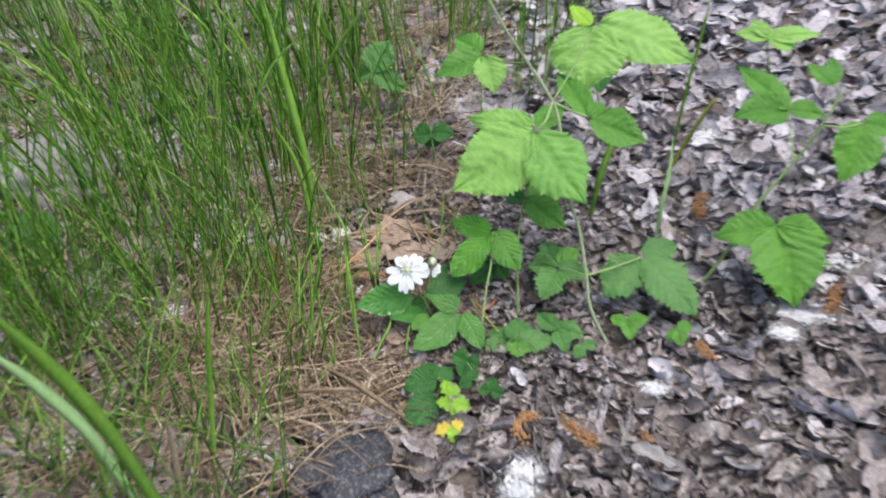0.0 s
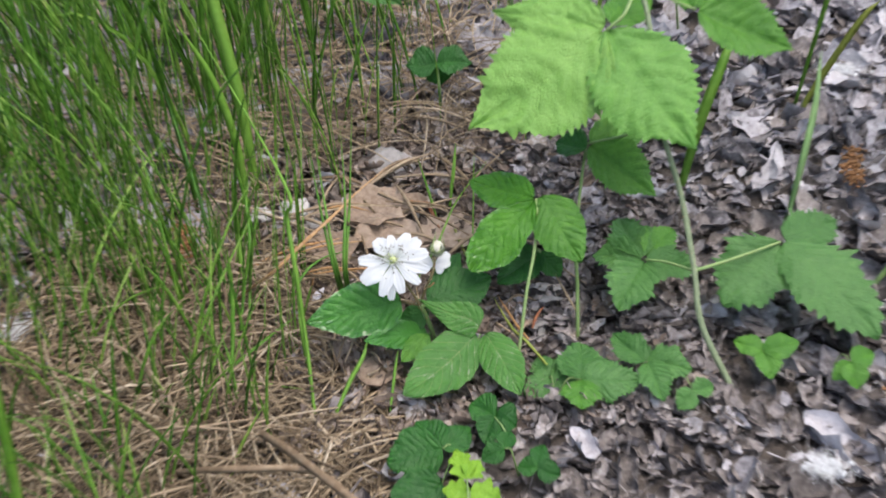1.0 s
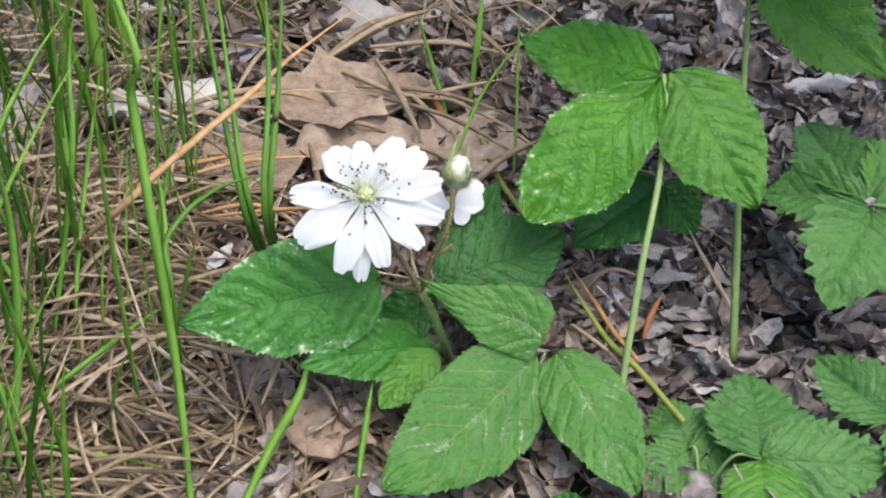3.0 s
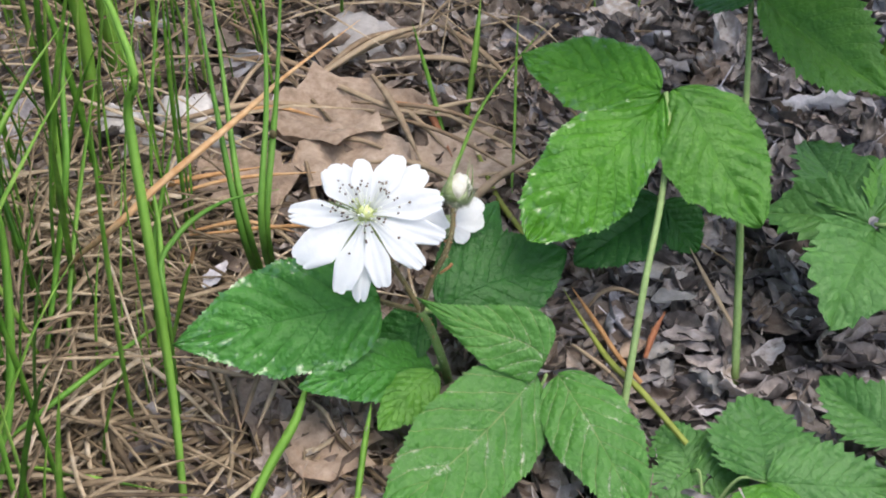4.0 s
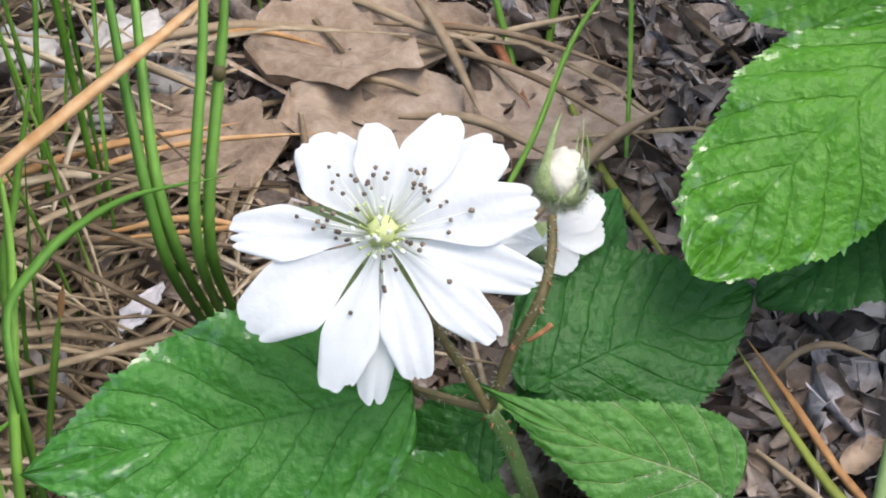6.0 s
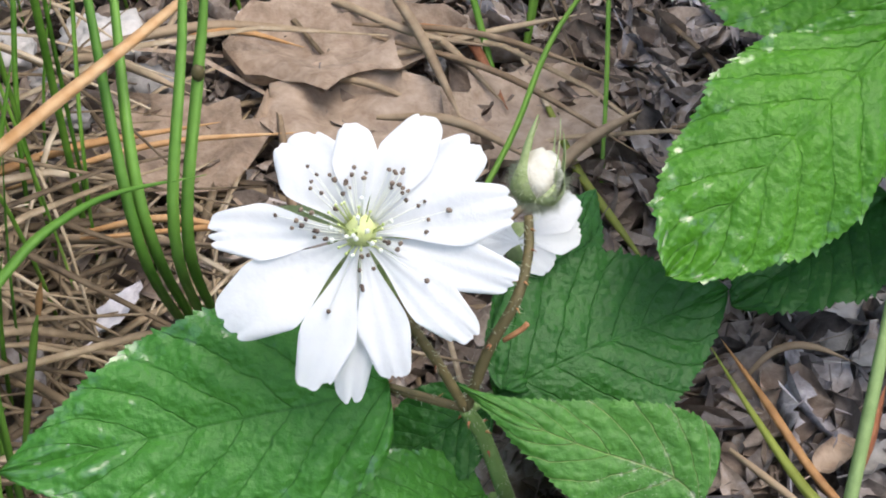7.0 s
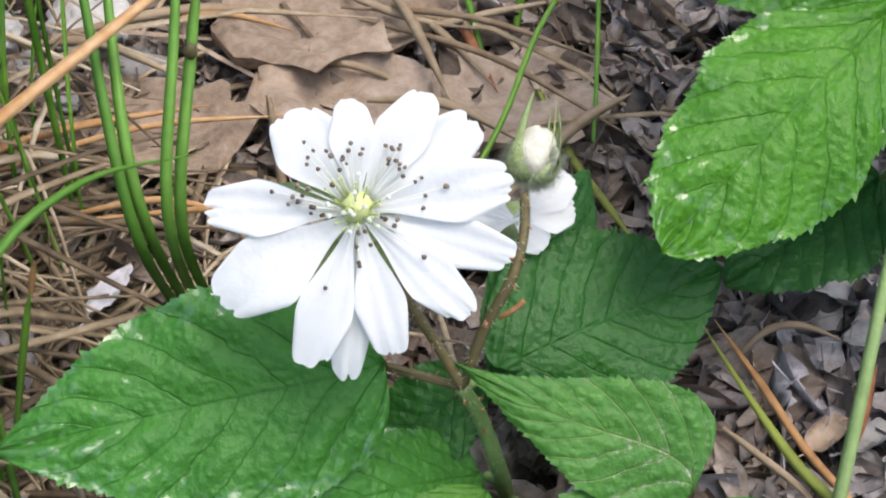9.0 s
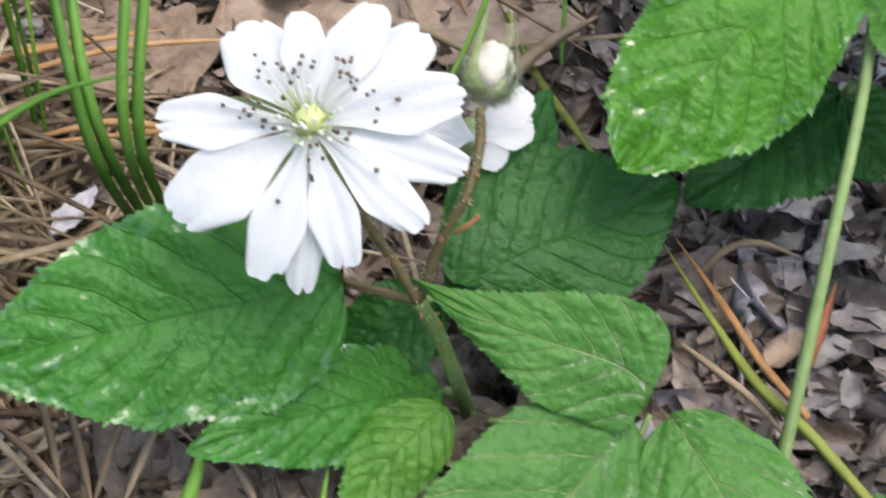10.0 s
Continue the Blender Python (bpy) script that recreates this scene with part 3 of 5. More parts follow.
# ---- straw and grass ----
def build_thatch():
    rnd = random.Random(11)
    V, F = [], []
    n = 0
    count = 0
    while count < 5000:
        y = -0.33 + 1.15 * rnd.random() ** 1.25
        x = rnd.uniform(-0.42 - 0.3 * max(0, y), 0.10)
        if grassy(x, y) == 0 or (x < -0.14 and rnd.random() < 0.5):
            continue
        foot = -0.075 < x < 0.16 and -0.09 < y < 0.055
        behind = -0.085 < x < 0.2 and 0.045 <= y < 0.2
        if (foot and rnd.random() < (0.75 if x > -0.01 else 0.1)) or (behind and rnd.random() < 0.88) or (x > -0.12 and y < -0.1 and rnd.random() < 0.7):
            continue
        a = rnd.uniform(0, 6.28)
        L = rnd.uniform(0.02, 0.05) if foot else rnd.uniform(0.03, 0.10)
        d = Vector((math.cos(a), math.sin(a), 0))
        s = Vector((-d.y, d.x, 0))
        h = rnd.uniform(0.0, 0.003 if foot or behind else 0.018)
        z0 = ground_height(x, y) + 0.004
        bend = rnd.uniform(-0.35, 0.35)
        tilt = rnd.uniform(-0.04, 0.04) if foot or behind else rnd.uniform(-0.12, 0.25)
        path = [Vector((x, y, z0 + h)) + d * (L * t) + s * (bend * L * t * t) + Vector((0, 0, L * (tilt * t - 0.25 * max(0, tilt) * t * t + (0.02 if foot else 0.1) * math.sin(3.14 * t)))) for t in (0, 0.25, 0.5, 0.75, 1)]
        v, f = blade(path, rnd.uniform(0.0007, 0.0016), (0, -0.4, 0.9), 0.3, 0.3)
        V += v
        F += [tuple(i + n for i in q) for q in f]
        n += len(v)
        count += 1
    for k in range(2100):
        x, y = rnd.uniform(-0.20, 0.0), rnd.uniform(-0.12, 0.08)
        if x > -0.03 and y > -0.02:
            continue
        a, L, H = rnd.uniform(0, 6.28), rnd.uniform(0.03, 0.085), rnd.uniform(0.002, 0.022)
        if x > -0.06:
            H *= 0.3
        d, s = Vector((math.cos(a), math.sin(a), 0)), Vector((-math.sin(a), math.cos(a), 0))
        z0, bend = ground_height(x, y) + 0.005, rnd.uniform(-0.5, 0.5)
        path = [Vector((x, y, z0)) + d * (L * (t - 0.5)) + s * (bend * L * (t - 0.5) ** 2) + Vector((0, 0, H * math.sin(math.pi * (0.1 + 0.8 * t)))) for t in (0, 0.2, 0.4, 0.6, 0.8, 1)]
        v, f = blade(path, rnd.choice((0.0007, 0.001, 0.0013, 0.0017)), (0, -0.4, 0.9), 0.3, 0.3)
        V += v
        F += [tuple(i + n for i in q) for q in f]
        n += len(v)
    tagged(mesh_object("straw_thatch", V, F, straw), "tangled pale brown dry grass straw on the ground", "straw", kind="stuff")


STONE = (-0.3885, 0.2582, -0.0050)


def build_grass():
    rnd = random.Random(23)
    V, F = [], []
    n = 0

    def add(x, y, H, lean, side, w, curl):
        nonlocal n
        z0 = ground_height(x, y)
        if y < 0.14:
            side = min(side, (-0.055 - x) / H)
        path = [Vector((x + side * H * (t ** 1.5) , y + lean * H * t ** 1.7, z0 + H * (t - curl * t ** 3))) for t in (0, 0.15, 0.3, 0.45, 0.6, 0.75, 0.88, 1)]
        v, f = blade(path, w, (rnd.uniform(-0.6, 0.6), -0.75, 0.4))
        V.extend(v)
        F.extend(tuple(i + n for i in q) for q in f)
        n += len(v)

    tufts = []
    while len(tufts) < 275:
        y = -0.12 + 0.95 * rnd.random() ** 0.95
        x = rnd.uniform(-0.62 - 0.1 * max(0, y), 0.13 + 0.16 * y)
        if y < 0.07 - 0.6 * max(0, -x - 0.07) or (x > -0.09 and y < 0.16):
            continue
        if (x > 0.0 and rnd.random() < 0.55) or (y > 0.18 and x > -0.26 and rnd.random() < 0.62) or (x < -0.32 and rnd.random() < 0.45):
            continue
        if (x - STONE[0]) ** 2 + (y - STONE[1] + 0.05) ** 2 < 0.008 and rnd.random() < 0.75:
            continue
        tufts.append((x, y))
    for x, y in tufts:
        lean0 = rnd.gauss(-0.02, 0.13)
        side0 = rnd.gauss(-0.05 + 0.35 * min(0, x + 0.1), 0.15)
        for k in range(rnd.randint(5, 13)):
            add(x + rnd.gauss(0, 0.016), y + rnd.gauss(0, 0.016), rnd.uniform(0.08, 0.30), lean0 + rnd.gauss(0, 0.11), side0 + rnd.gauss(0, 0.11), rnd.choice((0.0007, 0.0009, 0.0011, 0.0014, 0.002)), rnd.uniform(0, 0.3))
    for k in range(90):
        x, y = rnd.uniform(-0.42, -0.02), rnd.uniform(0.12, 0.45)
        if x > -0.12 and y < 0.28:
            continue
        add(x, y, rnd.uniform(0.15, 0.32), rnd.gauss(-0.05, 0.2), rnd.gauss(-0.12, 0.22), rnd.uniform(0.0028, 0.0048), rnd.uniform(0, 0.35))
    for k in range(760):
        y = rnd.uniform(-0.25, 0.10)
        x = rnd.uniform(-0.42, -0.08)
        if x > -0.17 and y > -0.10 and rnd.random() < 0.6:
            continue
        add(x, y, rnd.uniform(0.03, 0.14), rnd.gauss(0, 0.3), rnd.gauss(-0.05, 0.35), rnd.uniform(0.0009, 0.002), rnd.uniform(0, 0.3))
    for k in range(120):
        x, y = rnd.uniform(-0.19, -0.055), rnd.uniform(-0.07, 0.075)
        add(x, y, rnd.uniform(0.04, 0.13), rnd.gauss(0.08, 0.18), rnd.gauss(-0.03, 0.2), rnd.choice((0.0006, 0.0008, 0.001, 0.0014)), rnd.uniform(0, 0.2))
    tagged(mesh_object("grass", V, F, grass_green), "thin upright green grass blades growing in tufts", "grass", kind="stuff")


build_thatch()
build_grass()


# ---- the flowering dewberry ----
FO = Vector((0.0218, 0.0038, -0.0100))
plant = place_empty("dewberry_plant", FO, "low dewberry shoot with an open white flower and a bud", "plant")
FC = Vector((0.0, 0.0, 0.054))
FN = Vector((0.04, -0.72, 0.69)).normalized()
FX = Vector((1, 0.02, 0.0)); FX = (FX - FX.dot(FN) * FN).normalized()
FY = FN.cross(FX)
FM = Matrix((FX, FY, FN)).transposed().to_4x4()
FM.translation = FC


def petal_arrays(L, W, seed):
    """A petal along +x: narrow claw, broad rounded end with one to three small notches, faint lengthwise pleats."""
    rnd = random.Random(seed)
    verts, faces = [], []
    rows, half = 20, 16
    ph = rnd.uniform(0, 6)
    nicks = [(rnd.uniform(-0.65, 0.65), rnd.uniform(0.06, 0.11), rnd.uniform(0.018, 0.045)) for k in range(rnd.randint(1, 3))]
    slope = rnd.uniform(-0.05, 0.05)
    for i in range(rows + 1):
        s = i / rows
        h = 0.14 + 0.86 * math.sin(min(1.0, s / 0.76) * math.pi / 2) ** 1.9
        if s > 0.76:
            h *= 1 - 0.12 * ((s - 0.76) / 0.24) ** 2
        for j in range(-half, half + 1):
            v = j / half
            out = max(0.0, s - 0.7) / 0.3
            x = L * s * (1 - (0.07 * v * v + 0.20 * v ** 6) * s ** 2) + L * out * (slope * v - sum(d * math.exp(-((v - c) / w) ** 2) * out ** 2 for c, w, d in nicks) + 0.006 * math.sin(9 * v + ph))
            y = v * h * W / 2
            z = 0.06 * L * s * (1 - s) * 2 + 0.05 * W * v * v * s + 0.010 * L * math.sin(5 * s + ph + 2 * v) + 0.004 * L * math.sin(9 * v + ph) * s - 0.03 * L * out ** 2
            verts.append((x, y, z))
    m = 2 * half + 1
    for i in range(rows):
        for j in range(m - 1):
            a = i * m + j
            faces.append((a, a + m, a + m + 1, a + 1))
    return verts, faces


def blob(seed, r, flat=1.0, rough=0.3, sub=2):
    bm = bmesh.new()
    bmesh.ops.create_icosphere(bm, subdivisions=sub, radius=r)
    o = Vector((seed * 3.1, seed * 1.7, 0.2))
    for v in bm.verts:
        d = v.co.normalized()
        v.co *= 1 + rough * noise.noise(d * 1.6 + o) + rough * 0.5 * noise.noise(d * 4.5 + o)
        v.co.z *= flat
    verts = [v.co.copy() for v in bm.verts]
    faces = [tuple(v.index for v in f.verts) for f in bm.faces]
    bm.free()
    return verts, faces


def build_flower():
    cup, cf = tube([Vector((0, 0, -0.006)), Vector((0, 0, -0.003)), Vector((0, 0, -0.0012)), Vector((0, 0, 0.0002))], 0.0012, 0.0042, 12)
    to = Matrix.Translation(-FO) @ FM
    flower = mesh_object("flower", cup, cf, sepal_green, plant, to, "open white double flower with dark-tipped stamens")
    # petals: angle in degrees, length, width, layer in millimetres, tilt in degrees
    petals = ((125, 0.0139, 0.0092, 0.7, 3), (93, 0.0129, 0.0058, 1.1, 2), (60, 0.0160, 0.0068, 0.8, 3), (37, 0.0176, 0.0078, 0.3, 2),
              (12, 0.0184, 0.0078, 1.0, 4), (-17, 0.0190, 0.0063, 0.4, 3), (-43, 0.0178, 0.0062, 0.9, 2), (-76, 0.0172, 0.0062, 0.9, 1),
              (-94, 0.0199, 0.0054, 0.0, -4), (-108, 0.0188, 0.0068, 1.1, 1), (-146, 0.0190, 0.0096, 0.6, 2), (178, 0.0176, 0.0068, 0.9, 3))
    for i, (a, L, W, lay, tilt) in enumerate(petals):
        v, f = petal_arrays(L, W, 40 + i)
        m = Matrix.Rotation(radians(a), 4, 'Z') @ Matrix.Translation((0.0006, 0, lay * 0.001)) @ Matrix.Rotation(radians(-tilt), 4, 'Y')
        mesh_object("petal", v, f, petal_white, flower, m)
    v, f = tube([Vector((0, 0, 0)), Vector((0, 0, 0.002)), Vector((0, 0, 0.0032))], 0.0026, 0.0008, 10)
    mesh_object("receptacle", v, f, pistil_green, flower, Matrix.Translation((0, 0.0006, 0)))
    rnd = random.Random(3)
    for i in range(34):
        a, r = rnd.uniform(0, 6.28), 0.0021 * math.sqrt(rnd.random())
        b = Vector((r * math.cos(a), r * math.sin(a) + 0.0005, 0.0022 - 0.3 * r))
        o = Vector((math.cos(a), math.sin(a), 0)) * r * 0.9 + Vector((0, 0.0007, 0.0032))
        v, f = tube([b, b + o * 0.6, b + o], 0.00012, 0.00008, 5)
        e = b + o
        w, g = blob(i, 0.00022 if i % 3 else 0.00036, 1, 0.2, 1)
        v, f = join((v, f), ([q + e for q in w], g))
        mesh_object("pistil", v, f, pistil_green if i % 3 else filament_white, flower)
    # stamens lying on the petals in loose clusters: middle and spread in millimetres, count
    clusters = ((-5.6, 5.8, 1.3, 1.4, 8), (-0.8, 7.2, 1.1, 1.0, 8), (4.6, 6.3, 1.3, 1.5, 11), (7.9, 2.8, 1.1, 1.3, 6), (-7.0, 1.2, 1.5, 0.9, 9),
                (-4.6, -0.6, 0.8, 0.6, 3), (0.4, -3.6, 0.6, 1.3, 4), (4.2, -1.2, 1.0, 0.6, 4), (0.9, -6.4, 0.4, 0.3, 2), (-3.9, -9.0, 0.1, 0.1, 1), (7.8, -5.6, 0.1, 0.1, 1))
    for cx, cy, sx, sy, count in clusters:
        for k in range(count):
            e = Vector((rnd.gauss(cx, sx), rnd.gauss(cy, sy), 2.4 + rnd.uniform(0, 0.5))) * 0.001
            d = Vector((e.x, e.y, 0)).normalized()
            b = d * 0.0022 + Vector((0, 0, 0.0016))
            v, f = tube(smooth_path([b, (b + e) / 2 + Vector((0, 0, 0.0003)), e], 3), 0.00006, 0.00005, 4)
            stalk = mesh_object("stamen", v, f, filament_white, flower)
            w, g = blob(k + int(cx * 10), rnd.uniform(0.00027, 0.00038), 0.8, 0.4, 1)
            mesh_object("anther", [q + e for q in w], g, anther_brown, stalk)
    for k in range(5):
        a = radians(20 + 72 * k)
        v, f, uv = leaflet_arrays(0.011, 0.0045, 900 + k, teeth=0, relief=0.3, rows=10, half=3)
        mesh_object("sepal", v, f, sepal_green, flower, Matrix.Rotation(a, 4, 'Z') @ Matrix.Translation((0.002, 0, -0.0022)) @ Matrix.Rotation(0.25, 4, 'Y'), "", uv)


build_flower()

# stems of the shoot: flower stalk, bud stalk, main stem
NODE = Vector((0.0132, -0.0049, 0.0280))
hairy_stem(plant, FO, [FO, (0.0193, -0.0055, 0.0100), (0.0159, -0.0052, 0.0220), NODE], 0.0013, 0.0010, stem_green, "stem", 90, 6, 2)
hairy_stem(plant, FO, [NODE, (0.0098, -0.0048, 0.0360), (0.0060, -0.0037, 0.0430), FC - FN * 0.005], 0.0007, 0.0006, stem_brown, "flower_stalk", 90, 5, 3)
hairy_stem(plant, FO, [NODE, (0.0160, -0.0018, 0.0360), (0.0194, 0.0014, 0.0420), (0.0210, 0.0066, 0.0450), (0.0212, 0.0115, 0.0475)], 0.0008, 0.00065, stem_brown, "bud_stalk", 150, 9, 4)
hairy_stem(plant, FO, [NODE, (0.0072, -0.0030, 0.0280), (0.0012, -0.0008, 0.0280)], 0.00055, 0.0005, stem_brown, "side_stalk", 40, 2, 5)
v, f = tube(local(smooth_path([(0.0180, -0.0009, 0.0370), (0.0193, -0.0012, 0.0385), (0.0202, -0.0010, 0.0392), (0.0209, -0.0008, 0.0400)], 5), FO), 0.00035, 0.0004, 7)
mesh_object("bract", v, f, thorn_red, plant, None, "small reddish bract")


def build_bud():
    at = Vector((0.0228, 0.0179, 0.0490))
    up = (Vector((0.0231, 0.0194, 0.0530)) - Vector((0.0213, 0.0125, 0.0465))).normalized()
    x = up.cross(Vector((0, -1, 0.2))).normalized()
    m = Matrix((x, up.cross(x), up)).transposed().to_4x4()
    m.translation = at - FO
    v, f = blob(2, 0.0031, 1.22, 0.22, 3)
    bud = mesh_object("bud", v, f, bud_cream, plant, m, "closed white flower bud in hairy green sepals")
    # sepals: turn in degrees, half width in radians, height up to which they clasp the bud, length of the thin tip
    for k, (turn, half, clasp, tip) in enumerate(((-62, 0.46, 0.40, 0.0050), (-158, 0.78, 0.90, 0.0050), (4, 0.66, 0.86, 0.0036), (52, 0.65, 0.8, 0.0040), (125, 0.65, 0.8, 0.0048))):
        a = radians(turn)
        verts, faces = [], []
        for i in range(19):
            s = i / 18
            el = -1.45 + 2.5 * s
            r = 0.0033 + 0.0006 * math.sin(min(1, s * 1.6) * math.pi)
            w = half * max(0.06 * (1.3 - s), 1 - (max(0.0, s - 0.12) / clasp) ** 1.5) if s > 0.12 else half
            free = max(0.0, s - 0.72) / 0.28
            for j in (-3, -2, -1, 0, 1, 2, 3):
                v = j / 3
                az = a + v * w / max(0.4, math.cos(el))
                rr = r * (1 + 0.06 * (1 - v * v) + 0.05 * noise.noise(Vector((s * 9, v * 2, k * 3.0)))) + 0.0007 * free
                verts.append((rr * math.cos(el) * math.cos(az), rr * math.cos(el) * math.sin(az), r * 1.12 * math.sin(el) + tip * free))
        faces = [(i * 7 + j, i * 7 + j + 1, i * 7 + j + 8, i * 7 + j + 7) for i in range(18) for j in range(6)]
        mesh_object("sepal", verts, faces, sepal_green, bud)
    rnd = random.Random(8)
    hv, hf = [], []
    skin = [ob for ob in bud.children]
    for i in range(2200):
        me = rnd.choice(skin).data
        q = me.vertices[rnd.randrange(len(me.vertices) * 2 // 3)].co.copy()
        d = (Vector((q.x, q.y, q.z * 0.5)).normalized() + Vector((rnd.gauss(0, 0.4), rnd.gauss(0, 0.4), rnd.gauss(0.2, 0.4)))).normalized()
        q += Vector((rnd.gauss(0, 0.0002), rnd.gauss(0, 0.0002), rnd.gauss(0, 0.0002)))
        a = d.cross(Vector((0.2, 0.3, 1))).normalized() * 0.000035
        e = q + d * rnd.uniform(0.0006, 0.0020)
        n = len(hv)
        hv += [q - a, q + a, e]
        hf.append((n, n + 1, n + 2))
    tagged(mesh_object("hairs", hv, hf, hair_pale, bud), kind="stuff")
    # the faded second flower behind the bud
    back = Vector((0.0209, 0.0195, 0.0360))
    cup, cf = tube([back - FO + Vector((0, 0.002, -0.004)), back - FO + Vector((0, 0.001, -0.001)), back - FO], 0.001, 0.003, 8)
    old = mesh_object("back_flower", cup, cf, sepal_green, plant, None, "half-hidden white flower behind the bud")
    for i, (a, L, W) in enumerate(((38, 0.0105, 0.0062), (8, 0.0090, 0.0055), (150, 0.0085, 0.0070), (190, 0.008, 0.006), (-40, 0.006, 0.005))):
        v, f = petal_arrays(L, W, 70 + i)
        mesh_object("petal", v, f, petal_white, old, Matrix.Translation(back - FO) @ FM.to_3x3().to_4x4() @ Matrix.Rotation(radians(a), 4, 'Z'))


build_bud()

# leaves of the shoot
big_stalk = compound_leaf(plant, FO, [NODE, (0.0075, -0.0030, 0.0284), (0.0030, -0.0020, 0.0292)], [((0.0030, -0.0022, 0.0300), (-0.0470, -0.0138, 0.0250), 0.0312, leaf_glossy, (-0.1, -0.62, 0.78))], leaf_mid, r=0.0005, hue=stem_brown, fold=-0.10, droop=0.06, widest=0.40, full=0.45, blunt=0.85, lean=0.02, bite=0.026, teeth=44, relief=1.5)
water_film(big_stalk, big_stalk.children[0], 14, 5)
compound_leaf(plant, FO, [(0.0196, -0.0052, 0.0085), (0.0172, -0.0040, 0.0078)], [((0.0168, -0.0030, 0.0070), (-0.0154, -0.0240, 0.0210), 0.0168, leaf_glossy, (0, -0.6, 0.8), {"widest": 0.34, "full": 0.45, "teeth": 34, "bite": 0.03}),
    ((0.0171, -0.0097, 0.0120), (0.0030, -0.0242, 0.0060), 0.0130, leaf_mid)], leaf_mid, fold=-0.15, droop=0.1)
compound_leaf(plant, FO, [(0.0205, -0.0020, 0.0000), (0.0330, -0.0100, 0.0040), (0.0420, -0.0155, 0.0110), (0.0448, -0.0136, 0.0150)], [
    ((0.0432, -0.0157, 0.0194), (0.0113, -0.0042, 0.0326), 0.0174, leaf_scarred, (0.1, -0.75, 0.66), {"widest": 0.24, "full": 0.40, "blunt": 1.35, "lean": -0.20}),
    ((0.0422, -0.0142, 0.0150), (0.0050, -0.0520, 0.0080), 0.0300, leaf_scarred, (0, -0.6, 0.8)),
    ((0.0476, -0.0138, 0.0150), (0.0640, -0.0530, 0.0080), 0.0222, leaf_scarred, (0, -0.6, 0.8))], leaf_scarred, fold=-0.12, droop=0.08, full=0.6, widest=0.44, bite=0.026, teeth=36, r=0.00055)
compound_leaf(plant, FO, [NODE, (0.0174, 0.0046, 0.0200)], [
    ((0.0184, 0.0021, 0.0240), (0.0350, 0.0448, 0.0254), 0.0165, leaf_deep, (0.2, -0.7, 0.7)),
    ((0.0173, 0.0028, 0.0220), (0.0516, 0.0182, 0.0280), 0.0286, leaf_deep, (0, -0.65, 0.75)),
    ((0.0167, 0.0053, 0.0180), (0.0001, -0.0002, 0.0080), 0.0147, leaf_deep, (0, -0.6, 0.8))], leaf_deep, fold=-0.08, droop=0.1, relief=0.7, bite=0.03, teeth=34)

# ---- the leaf on its own long stalk beside the flower ----
GO = Vector((0.0632, -0.0215, -0.0080))
gp = place_empty("bramble_shoot", GO, "young bramble shoot with wet bright green three-part leaf", "plant", "bramble shoots")
wet_stalk = compound_leaf(gp, GO, [GO, (0.0666, -0.0088, 0.0112), (0.0700, 0.0039, 0.0295), (0.0748, 0.0200, 0.0450), (0.0767, 0.0323, 0.0580), (0.0765, 0.0400, 0.0640)], [
    ((0.0752, 0.0400, 0.0645), (0.0407, 0.0629, 0.0620), 0.0240, leaf_wet, (0, -0.6, 0.8)),
    ((0.0753, 0.0386, 0.0645), (0.0399, 0.0081, 0.0407), 0.0292, leaf_wet, (-0.1, -0.7, 0.7), {"widest": 0.54, "blunt": 0.6, "lean": 0.03}),
    ((0.0779, 0.0400, 0.0645), (0.0995, 0.0123, 0.0420), 0.0305, leaf_mid, (0.1, -0.7, 0.7), {"lean": 0.07})], leaf_mid, fold=-0.15, droop=0.10, r=0.0009, bite=0.024, teeth=42, relief=1.45)
for leaf_piece, many in zip(list(wet_stalk.children), (10, 36, 8)):
    water_film(wet_stalk, leaf_piece, many, many, 0.0005)
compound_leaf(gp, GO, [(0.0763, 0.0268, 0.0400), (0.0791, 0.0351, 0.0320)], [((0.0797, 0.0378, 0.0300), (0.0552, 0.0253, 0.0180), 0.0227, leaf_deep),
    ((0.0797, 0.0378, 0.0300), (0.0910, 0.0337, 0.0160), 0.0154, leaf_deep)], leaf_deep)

# ---- the tall bramble cane with its leaves ----
TO = Vector((0.1766, -0.0350, -0.0100))
tp = place_empty("bramble_cane", TO, "tall hairy bramble cane with large fresh green leaves", "plant")
hairy_stem(tp, TO, [TO, (0.1610, -0.0136, 0.0180), (0.1586, 0.0070, 0.0380), (0.1542, 0.0363, 0.0650), (0.1432, 0.0525, 0.1000), (0.1387, 0.0874, 0.1400), (0.1326, 0.1061, 0.1580), (0.1119, 0.1283, 0.1850), (0.0944, 0.1371, 0.2100), (0.0751, 0.1548, 0.2400), (0.0632, 0.1702, 0.2600)], 0.0017, 0.0013, stem_pale, "stem", 1100, 40, 9)
